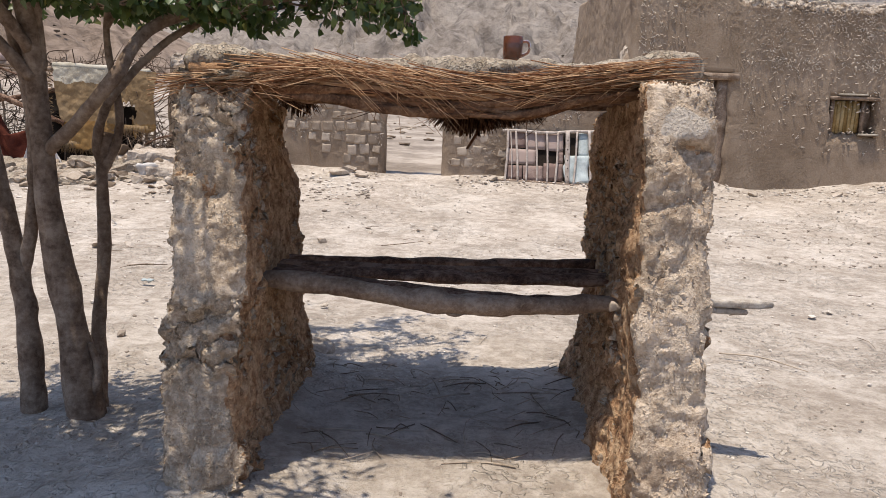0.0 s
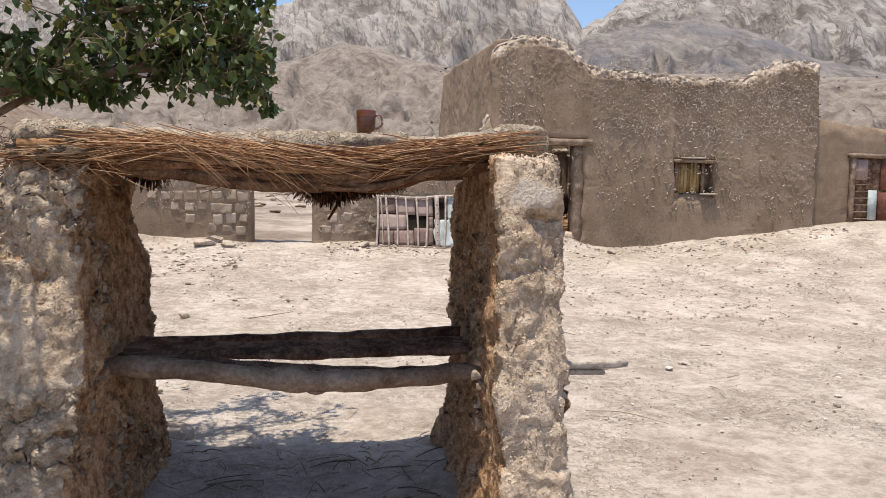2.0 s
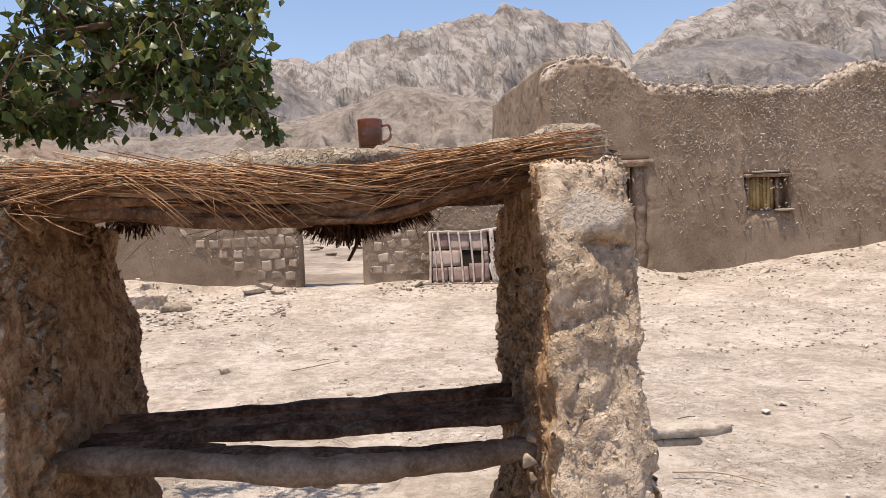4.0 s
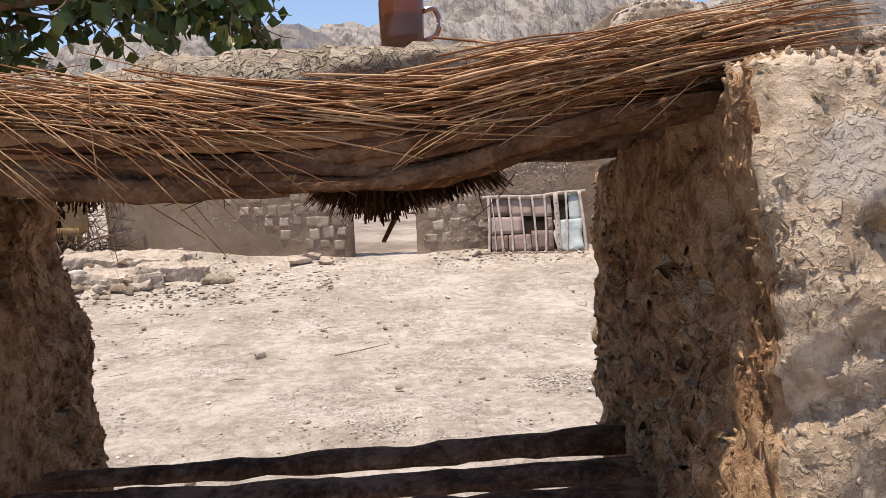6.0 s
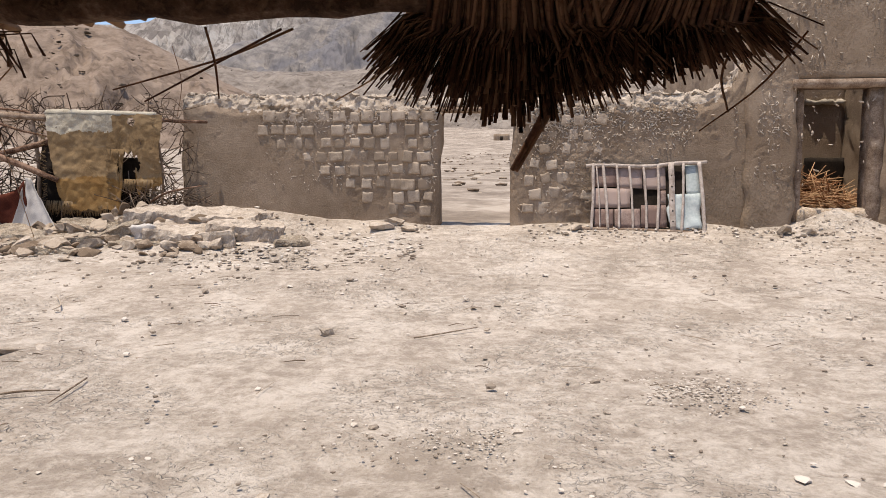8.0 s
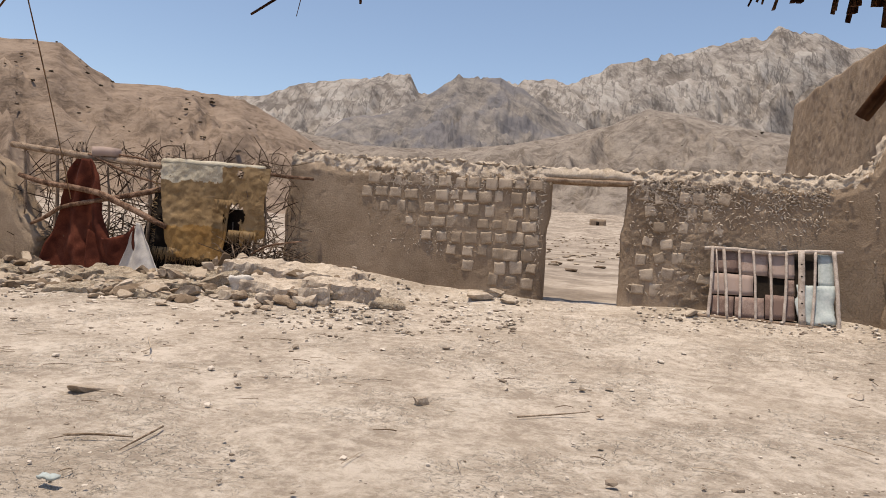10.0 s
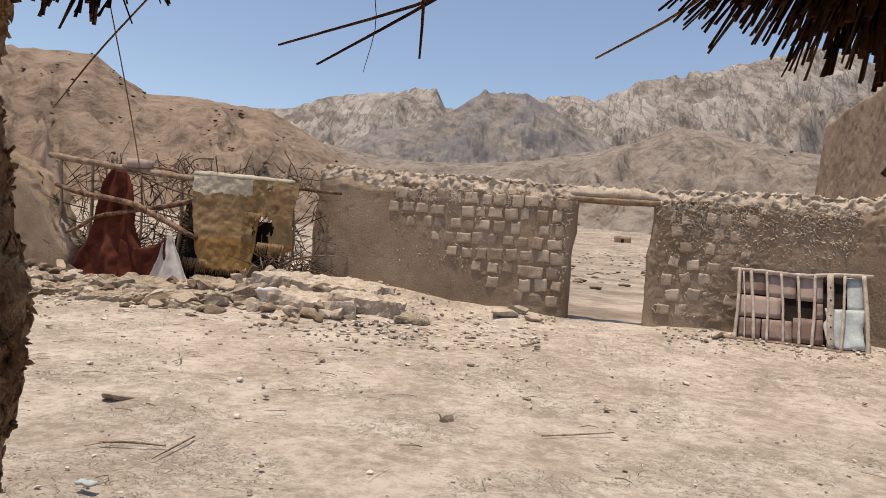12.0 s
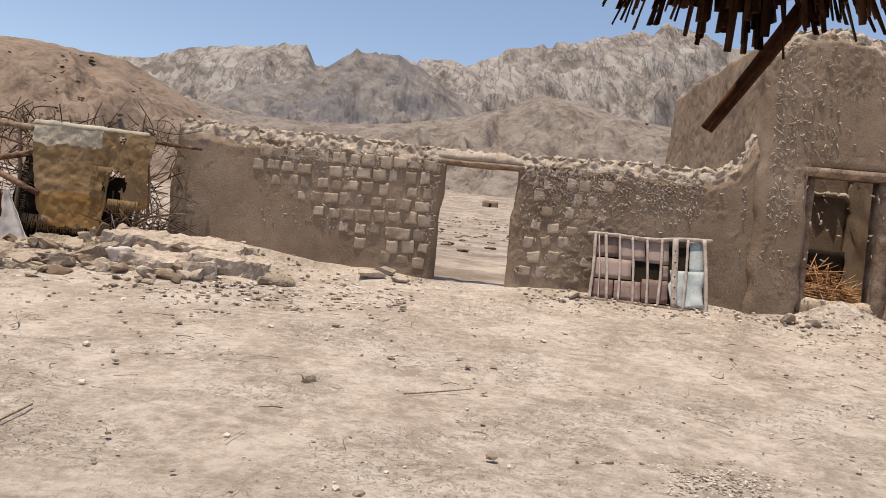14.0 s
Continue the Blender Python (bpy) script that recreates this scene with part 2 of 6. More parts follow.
    l(bp.outputs[0], b.inputs["Normal"])
    return m


GROUND = earth("pale_dust", [(0.35, 0.288, 0.233), (0.485, 0.41, 0.34), (0.62, 0.54, 0.463)], 1.3, bump=1.0, fine=34, spread=0.5, spot=((0.39, 0.317, 0.25), 0.55, 0.54, 0.35), dist=0.03, mid=(9.0, 0.6, 0.9), clods=(20.0, 0.55, 0.8, 0.45, 0.9))
PLAIN = earth("stony_plain", [(0.20, 0.16, 0.128), (0.31, 0.256, 0.208), (0.44, 0.375, 0.315)], 0.12, bump=1.0, fine=2.2, spread=0.5, dist=0.1, mid=(0.5, 0.7, 0.6))
MUD = earth("straw_mud", [(0.35, 0.258, 0.178), (0.52, 0.403, 0.294), (0.67, 0.54, 0.41)], 3.0, bump=1.0, fibre=0.12, fine=75, spread=0.42, dist=0.009, mid=(30.0, 0.6, 0.8), clods=(75.0, 0.52, 0.6, 0.40, 4.0))
MUD_FAR = earth("wall_mud", [(0.212, 0.152, 0.105), (0.275, 0.204, 0.145), (0.35, 0.268, 0.197)], 1.1, bump=0.8, fibre=0.10, fine=36, spread=0.6, dist=0.018, mid=(5.0, 0.3, 0.3), clods=(34.0, 0.53, 1.6, 0.50, 0.9))
# Inner-face mud: reddish bounce light and the pits' shade are put into the colour.
MUD_INNER = earth("bounce_tinted_mud", [(0.32, 0.172, 0.092), (0.55, 0.337, 0.195), (0.73, 0.505, 0.318)], 12.0, bump=1.0, fibre=0.3, fine=42, spread=0.4, dist=0.03, spot=((0.11, 0.064, 0.037), 26.0, 0.60, 0.5), mid=(22.0, 0.4, 0.6))
MUD_COATED = earth("straw_mud_with_plaster", [(0.37, 0.272, 0.19), (0.54, 0.418, 0.306), (0.68, 0.55, 0.425)], 3.0, bump=1.0, fibre=0.12, fine=75, spread=0.42, dist=0.009, mid=(30.0, 0.6, 0.8), clods=(75.0, 0.52, 0.6, 0.40, 4.0), coat=((0.62, 0.53, 0.435), (0.915, 2.87, 1.52), (0.10, 0.4, 0.065)))
PLASTER = earth("smooth_mud_plaster", [(0.34, 0.29, 0.225), (0.40, 0.345, 0.275), (0.46, 0.40, 0.325)], 4.0, bump=0.35, fine=50, spread=0.5, dist=0.006)
BRICK = earth("adobe_brick", [(0.275, 0.212, 0.157), (0.365, 0.288, 0.218), (0.46, 0.372, 0.292)], 5.0, bump=0.7, fine=45, spread=0.5, island=0.35, dist=0.012)
# Crumbled mud made paler than the walls: the sun on crests is in its colour.
CREST = earth("sunlit_weathered_mud", [(0.31, 0.25, 0.195), (0.43, 0.355, 0.285), (0.56, 0.475, 0.39)], 5.0, bump=0.6, fine=40, spread=0.5, dist=0.015)
CLOD = earth("crumbled_mud", [(0.27, 0.21, 0.152), (0.39, 0.315, 0.24), (0.54, 0.455, 0.36)], 6.0, bump=0.9, fine=40, spread=0.5, dist=0.02, clods=(48.0, 0.48, 1.2, 0.35, 2.0))
ROCK = earth("limestone", [(0.17, 0.122, 0.084), (0.27, 0.205, 0.15), (0.41, 0.33, 0.255)], 4.0, bump=0.7, fine=30, spread=0.5, island=0.4, dist=0.015)
PALE_ROCK = earth("pale_limestone", [(0.28, 0.22, 0.168), (0.40, 0.33, 0.262), (0.54, 0.46, 0.385)], 5.0, bump=0.8, fine=32, spread=0.5, dist=0.015)
PEBBLE = earth("pebbles", [(0.26, 0.21, 0.165), (0.42, 0.355, 0.285), (0.60, 0.53, 0.46)], 8.0, bump=0.4, fine=60, spread=0.5, island=0.8)
WOOD = earth("weathered_log", [(0.135, 0.088, 0.06), (0.24, 0.172, 0.125), (0.36, 0.28, 0.215)], 6.0, bump=0.8, fine=45, spread=0.5, fibre=0.3, dist=0.01)
WOOD_DARK = earth("old_brown_log", [(0.060, 0.032, 0.021), (0.145, 0.083, 0.055), (0.29, 0.19, 0.135)], 7.0, bump=1.0, fine=45, spread=0.4, fibre=0.25, dist=0.01)
WOOD_GREY = earth("sun_bleached_wood", [(0.27, 0.225, 0.185), (0.38, 0.33, 0.28), (0.50, 0.45, 0.40)], 8.0, bump=0.7, fine=60, spread=0.5, fibre=0.3, dist=0.006)
STALK = earth("dry_palm_stalk", [(0.135, 0.06, 0.028), (0.26, 0.128, 0.062), (0.41, 0.235, 0.122)], 9.0, rough=0.8, bump=0.9, fine=60, spread=0.5, island=0.5, fibre=0.5, dist=0.012)
STEM = earth("red_brown_palm_stem", [(0.075, 0.036, 0.019), (0.16, 0.083, 0.045), (0.29, 0.17, 0.098)], 9.0, rough=0.8, bump=0.9, fine=60, spread=0.5, fibre=0.5, dist=0.01)
STRAW = earth("dry_straw", [(0.20, 0.088, 0.040), (0.345, 0.183, 0.092), (0.54, 0.345, 0.198)], 20.0, rough=0.7, bump=0.0, fine=90, spread=0.5, island=0.6)
BARK = earth("grey_brown_bark", [(0.115, 0.075, 0.050), (0.215, 0.15, 0.106), (0.33, 0.25, 0.185)], 9.0, bump=0.8, fine=38, spread=0.5, dist=0.008)
SCRUB = earth("dark_scrub", [(0.06, 0.048, 0.034), (0.11, 0.085, 0.06), (0.19, 0.15, 0.115)], 0.4, bump=0.0, fine=3, spread=0.5, island=0.6)
# Palm brown with the shade under the roof put into it.
FROND = earth("shaded_palm_frond", [(0.075, 0.034, 0.020), (0.135, 0.064, 0.036), (0.22, 0.12, 0.07)], 14.0, bump=0.5, fine=60, spread=0.5, island=0.5, dist=0.004)
TWIG = earth("dry_twig", [(0.16, 0.115, 0.08), (0.29, 0.225, 0.165), (0.44, 0.36, 0.28)], 12.0, bump=0.3, fine=60, spread=0.5, island=0.5)
BRUSH = earth("grey_brown_brush", [(0.06, 0.038, 0.026), (0.115, 0.078, 0.055), (0.21, 0.155, 0.115)], 12.0, bump=0.3, fine=60, spread=0.5, island=0.5)
CLOTH_RED = earth("faded_red_cloth", [(0.055, 0.013, 0.008), (0.098, 0.025, 0.014), (0.155, 0.047, 0.027)], 3.0, rough=0.9, bump=0.4, fine=90, spread=0.5, dist=0.006)
CLOTH_WHITE = earth("dirty_white_cloth", [(0.44, 0.40, 0.37), (0.56, 0.52, 0.48), (0.66, 0.62, 0.58)], 3.0, rough=0.9, bump=0.3, fine=80, spread=0.5, dist=0.005)
MAT = earth("woven_palm_mat", [(0.17, 0.105, 0.05), (0.235, 0.156, 0.082), (0.30, 0.212, 0.122)], 2.0, rough=0.85, bump=0.9, fine=70, spread=0.7, fibre=0.4, dist=0.008)
MAT_PALE = earth("bleached_palm_mat", [(0.36, 0.31, 0.235), (0.47, 0.42, 0.335), (0.57, 0.52, 0.43)], 3.0, rough=0.9, bump=0.9, fine=55, spread=0.5, fibre=0.4, dist=0.012)
MAT_RUST = earth("rust_stained_palm_mat", [(0.17, 0.085, 0.026), (0.25, 0.14, 0.05), (0.32, 0.20, 0.085)], 2.0, rough=0.9, bump=0.9, fine=70, spread=0.7, fibre=0.3, dist=0.008)
BOARD = earth("pinkish_board", [(0.20, 0.135, 0.115), (0.29, 0.21, 0.18), (0.38, 0.29, 0.255)], 4.0, bump=0.5, fine=50, spread=0.5, island=0.4, dist=0.005)
RED_BOARD = earth("red_brown_board", [(0.10, 0.038, 0.026), (0.165, 0.07, 0.048), (0.23, 0.115, 0.082)], 4.0, bump=0.5, fine=50, spread=0.5, dist=0.005)
TIN = earth("pale_blue_tin", [(0.33, 0.37, 0.365), (0.43, 0.475, 0.465), (0.54, 0.57, 0.555)], 4.0, rough=0.5, bump=0.3, fine=30, spread=0.5, dist=0.006)
STICK_WHITE = earth("peeled_stick", [(0.30, 0.24, 0.20), (0.42, 0.35, 0.30), (0.55, 0.48, 0.425)], 9.0, bump=0.4, fine=60, spread=0.5, dist=0.004)
# Near-black; stands in for shade in the gate's gaps, holes and the hut's doorway.
DARKNESS = earth("dull_black", [(0.012, 0.009, 0.007), (0.022, 0.016, 0.012), (0.04, 0.028, 0.02)], 4.0, bump=0.3)
YELLOW_WOOD = earth("yellow_slats", [(0.24, 0.15, 0.055), (0.35, 0.24, 0.105), (0.44, 0.33, 0.175)], 8.0, bump=0.4, fine=60, island=0.3)
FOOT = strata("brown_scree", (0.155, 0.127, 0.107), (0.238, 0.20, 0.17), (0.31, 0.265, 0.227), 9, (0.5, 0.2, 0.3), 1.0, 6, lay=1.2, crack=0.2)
HILL = strata("tan_hillside", (0.15, 0.110, 0.084), (0.238, 0.178, 0.137), (0.295, 0.226, 0.177), 8, (0.3, 0.5, 0.2), 1.0, 4, lay=1.4)
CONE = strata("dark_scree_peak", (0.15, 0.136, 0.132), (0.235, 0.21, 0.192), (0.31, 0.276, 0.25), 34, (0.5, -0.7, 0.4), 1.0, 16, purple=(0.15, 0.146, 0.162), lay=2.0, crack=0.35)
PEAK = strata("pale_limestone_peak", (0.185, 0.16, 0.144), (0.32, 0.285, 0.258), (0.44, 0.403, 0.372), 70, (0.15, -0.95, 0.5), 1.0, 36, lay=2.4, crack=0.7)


def leaf_material():
    m, t, b = nodes_of("green_leaf")
    n, l = t.nodes.new, t.links.new
    geo = n("ShaderNodeNewGeometry")
    ramp = n("ShaderNodeValToRGB")
    e = ramp.color_ramp.elements
    e[0].color, e[1].color = (0.045, 0.075, 0.02, 1), (0.26, 0.24, 0.06, 1)
    e.new(0.5).color = (0.068, 0.105, 0.027, 1)
    e.new(0.88).color = (0.115, 0.15, 0.04, 1)
    l(geo.outputs["Random Per Island"], ramp.inputs[0])
    l(ramp.outputs[0], b.inputs["Base Color"])
    b.inputs["Roughness"].default_value = 0.42
    tr = n("ShaderNodeBsdfTranslucent")
    l(ramp.outputs[0], tr.inputs["Color"])
    mix = n("ShaderNodeMixShader")
    mix.inputs[0].default_value = 0.3
    l(b.outputs[0], mix.inputs[1])
    l(tr.outputs[0], mix.inputs[2])
    l(mix.outputs[0], t.nodes["Material Output"].inputs["Surface"])
    return m


LEAF = leaf_material()


def glass_material():
    m, t, b = nodes_of("brown_glass")
    b.inputs["Base Color"].default_value = (0.38, 0.165, 0.095, 1)
    b.inputs["Roughness"].default_value = 0.06
    b.inputs["Transmission Weight"].default_value = 0.75
    b.inputs["IOR"].default_value = 1.45
    return m


GLASS = glass_material()


def tea_material():
    m, t, b = nodes_of("dark_tea")
    b.inputs["Base Color"].default_value = (0.045, 0.012, 0.008, 1)
    b.inputs["Roughness"].default_value = 0.1
    return m


TEA = tea_material()


# ---- mesh helpers ----
class Mesh:
    """Collects points and faces for one mesh object."""

    def __init__(self):
        self.v, self.f, self.count = [], [], 0

    def add(self, points, faces):
        points = np.asarray(points, float)
        self.v.append(points)
        self.f.extend([tuple(int(i) + self.count for i in f) for f in faces])
        self.count += len(points)
        return self

    def data(self, name, origin=(0, 0, 0), smooth=True):
        me = bpy.data.meshes.new(name)
        pts = np.concatenate(self.v) - np.asarray(origin, float)
        me.from_pydata(pts.tolist(), [], self.f)
        if smooth:
            me.polygons.foreach_set("use_smooth", np.ones(len(me.polygons), bool))
        me.update()
        return me


ORIGIN = {}


def thing(name, origin, label, category, group="", kind=""):
    """An Empty at the base of a thing, to hold its parts."""
    ob = new(name)
    ob.location = origin
    ORIGIN[ob.name] = tuple(origin)
    return tagged(ob, label, category, group, kind)


def part(name, mesh, material, parent, label="", smooth=True):
    base = ORIGIN[parent.name]
    me = mesh.data(name, base, smooth)
    me.materials.append(material)
    ob = new(name, me)
    ob.parent = parent
    ORIGIN[ob.name] = base
    return tagged(ob, label) if label else ob


def single(name, mesh, material, origin, label, category, group="", kind="", smooth=True):
    me = mesh.data(name, origin, smooth)
    me.materials.append(material)
    ob = new(name, me)
    ob.location = origin
    ORIGIN[ob.name] = tuple(origin)
    return tagged(ob, label, category, group, kind)


def piece(name, me, m, parent):
    """One of many alike pieces that share a mesh."""
    ob = new(name, me)
    ob.parent = parent
    ob.matrix_basis = Matrix.Translation([-c for c in ORIGIN[parent.name]]) @ m
    return ob


def soft_box(size, res, r):
    """A closed box round the origin, on a grid of about res, with edges rounded by r."""
    half = np.asarray(size, float) / 2
    n = [max(1, int(round(s / res))) for s in size]
    pts, faces, index = [], [], {}

    def at(i, j, k):
        key = (i, j, k)
        if key not in index:
            index[key] = len(pts)
            pts.append([i / n[0] * 2 - 1, j / n[1] * 2 - 1, k / n[2] * 2 - 1])
        return index[key]

    for i in range(n[0]):
        for j in range(n[1]):
            faces.append((at(i, j, 0), at(i, j + 1, 0), at(i + 1, j + 1, 0), at(i + 1, j, 0)))
            faces.append((at(i, j, n[2]), at(i + 1, j, n[2]), at(i + 1, j + 1, n[2]), at(i, j + 1, n[2])))
    for i in range(n[0]):
        for k in range(n[2]):
            faces.append((at(i, 0, k), at(i + 1, 0, k), at(i + 1, 0, k + 1), at(i, 0, k + 1)))
            faces.append((at(i, n[1], k), at(i, n[1], k + 1), at(i + 1, n[1], k + 1), at(i + 1, n[1], k)))
    for j in range(n[1]):
        for k in range(n[2]):
            faces.append((at(0, j, k), at(0, j, k + 1), at(0, j + 1, k + 1), at(0, j + 1, k)))
            faces.append((at(n[0], j, k), at(n[0], j + 1, k), at(n[0], j + 1, k + 1), at(n[0], j, k + 1)))
    p = np.array(pts) * half
    inner = np.clip(p, -(half - r), half - r)
    off = p - inner
    d = np.linalg.norm(off, axis=1, keepdims=True)
    p = inner + np.where(d > 1e-9, off / np.maximum(d, 1e-9) * np.minimum(d, r), 0)
    return p, faces


def smooth_line(points, n):
    """n points on a smooth curve through the given ones."""
    p = np.asarray(points, float)
    if len(p) == 2:
        return p[0] + (p[1] - p[0]) * np.linspace(0, 1, n)[:, None]
    s = np.linspace(0, len(p) - 1, n)
    i = np.clip(s.astype(int), 0, len(p) - 2)
    u = (s - i)[:, None]
    q = np.concatenate([[2 * p[0] - p[1]], p, [2 * p[-1] - p[-2]]])
    a, b, c, d = q[i], q[i + 1], q[i + 2], q[i + 3]
    return 0.5 * (2 * b + (c - a) * u + (2 * a - 5 * b + 4 * c - d) * u**2 + (3 * b - a - 3 * c + d) * u**3)


def tube(mesh, points, radii, sides=8, n=0, rough=0.0, seed=0, squash=(1.0, 1.0)):
    """A round bar along a line; radii at its start and end (or a list), rough: unevenness as a share of the radius."""
    line = smooth_line(points, n) if n else np.asarray(points, float)
    m = len(line)
    r = np.interp(np.linspace(0, 1, m), np.linspace(0, 1, len(radii)), radii)
    d = np.gradient(line, axis=0)
    d /= np.maximum(np.linalg.norm(d, axis=1, keepdims=True), 1e-9)
    ref = np.array([0, 0, 1.0]) if abs(d[:, 2]).mean() < 0.8 else np.array([1.0, 0, 0])
    a = np.cross(d, ref)
    a /= np.maximum(np.linalg.norm(a, axis=1, keepdims=True), 1e-9)
    b = np.cross(a, d)
    th = np.linspace(0, 2 * np.pi, sides, endpoint=False)
    ring = np.cos(th)[None, :, None] * a[:, None] * squash[0] + np.sin(th)[None, :, None] * b[:, None] * squash[1]
    rr = r[:, None] * np.ones((1, sides))
    if rough:
        q = (line[:, None] + ring * r[:, None, None]).reshape(-1, 3)
        w = fbm(np.c_[q / max(r.max(), 1e-3) / 1.6] + seed * 3.7, 3, seed).reshape(m, sides)
        rr = rr * (1 + rough * w)
    pts = (line[:, None] + ring * rr[:, :, None]).reshape(-1, 3)
    faces = []
    for i in range(m - 1):
        for j in range(sides):
            k = (j + 1) % sides
            faces.append((i * sides + j, i * sides + k, (i + 1) * sides + k, (i + 1) * sides + j))
    faces.append(tuple(range(sides - 1, -1, -1)))
    faces.append(tuple((m - 1) * sides + j for j in range(sides)))
    mesh.add(pts, faces)


def stone_points(seed, level=2, cuts=14, flat=0.7):
    """A broken stone of about unit radius: a ball cut by planes."""
    bm = bmesh.new()
    bmesh.ops.create_icosphere(bm, subdivisions=level, radius=1.0)
    p = np.array([v.co for v in bm.verts])
    f = [tuple(v.index for v in face.verts) for face in bm.faces]
    bm.free()
    rng = np.random.default_rng(seed)
    for _ in range(cuts):
        n = rng.normal(size=3)
        n /= np.linalg.norm(n)
        h = rng.uniform(0.34, 0.68)
        over = np.maximum(p @ n - h, 0)
        p = p - over[:, None] * n
    p = p + wobble(p, 0.5, 0.06, seed)
    p[:, 2] *= flat
    return p, f


def ground_z(x, y):
    """The height of the ground."""
    x, y = np.asarray(x, float), np.asarray(y, float)
    s = np.clip((y - 7.0) / 8.2, 0, None)
    near = 0.62 * np.where(s < 1, s * s * (1.3 - 0.3 * s), 1.0)
    d = np.clip(np.hypot(x * 0.7, y) - 15.2, 0, 900)
    far = np.where(y > 0, 0.020 * d + 0.00011 * d * d, 0.004 * d)
    right = 0.62 * np.clip((x - 6.5) / 5.5, 0, 1) ** 1.2 * np.clip((y - 8.5) / 6.0, 0, 1)
    heap = np.clip((-x - 3.0) / 1.2, 0, 1) * (0.2 + 0.8 * np.clip((x + 7.0) / 0.8, 0, 1)) * np.clip(11.8 + x, 0, 1) * np.exp(-(((y - 14.3) / 1.1) ** 2)) * 0.28
    bank = 0.10 * np.exp(-(((y - 15.0) / 0.45) ** 2)) * (np.clip((-x - 1.4) / 0.6, 0, 1) * np.clip((x + 5.5), 0, 1) + np.clip((x - 0.2) / 0.5, 0, 1) * np.clip((3.6 - x) / 0.5, 0, 1) * 0.6)
    mound = 0.10 * np.exp(-(((x + 1.0) / 0.35) ** 2) - (((y - 3.9) / 0.9) ** 2)) + 0.08 * np.exp(-(((x - 0.98) / 0.35) ** 2) - (((y - 3.8) / 0.9) ** 2))
    sill = 0.30 * np.exp(-(((x - 5.05) / 0.55) ** 2) - (((y - 15.25) / 0.55) ** 2))
    return near + far + right + heap + bank + mound + sill


# ---- ground ----
def spaced(lo, hi, step, reach, grow=1.14):
    mid = list(np.arange(lo, hi + step / 2, step))
    down, up, s = [lo], [hi], step
    while up[-1] < reach:
        s *= grow
        up.append(up[-1] + s)
        down.append(down[-1] - s)
    return np.array(down[:0:-1] + mid + up[1:])


def build_ground():
    xs = spaced(-8.0, 9.0, 0.075, 3800)
    ys = spaced(1.5, 16.0, 0.075, 3800)
    gx, gy = np.meshgrid(xs, ys, indexing="ij")
    x, y = gx.ravel(), gy.ravel()
    z = ground_z(x, y)
    p = np.c_[x, y, 0 * x]
    fade = np.clip(1.5 - np.hypot(x, y - 8) / 40, 0, 1)
    z = z + fade * (0.022 * fbm(p / 0.9, 3, 3) + 0.013 * fbm(p / 0.24, 2, 5))
    trod = np.exp(-(((x + 0.5) / 0.8) ** 2)) * np.clip((y - 6) / 3, 0, 1) * fade
    z = z - 0.02 * trod
    far = np.clip((np.hypot(x, y) - 40) / 200, 0, 1)
    z = z + far * 1.6 * fbm(p / 45, 4, 9) * np.clip(1.3 - np.hypot(x, y) / 1500, 0.2, 1)
    n, m = len(xs), len(ys)
    i = np.arange(n * m).reshape(n, m)
    quads = np.stack([i[:-1, :-1], i[1:, :-1], i[1:, 1:], i[:-1, 1:]], -1).reshape(-1, 4)
    mesh = Mesh()
    mesh.v, mesh.f = [np.c_[x, y, z]], quads.tolist()
    ob = single("ground", mesh, GROUND, (0, 0, 0), "pale dusty trodden earth of the yard and the stony plain", "ground", kind="structure")
    ob.data.materials.append(PLAIN)
    mid = np.c_[x, y][quads].mean(1)
    beyond = (mid[:, 1] > 15.7) | (mid[:, 0] < -16) | (mid[:, 0] > 18) | (mid[:, 1] < -9)
    ob.data.polygons.foreach_set("material_index", beyond.astype(np.int32))
    return ob


build_ground()


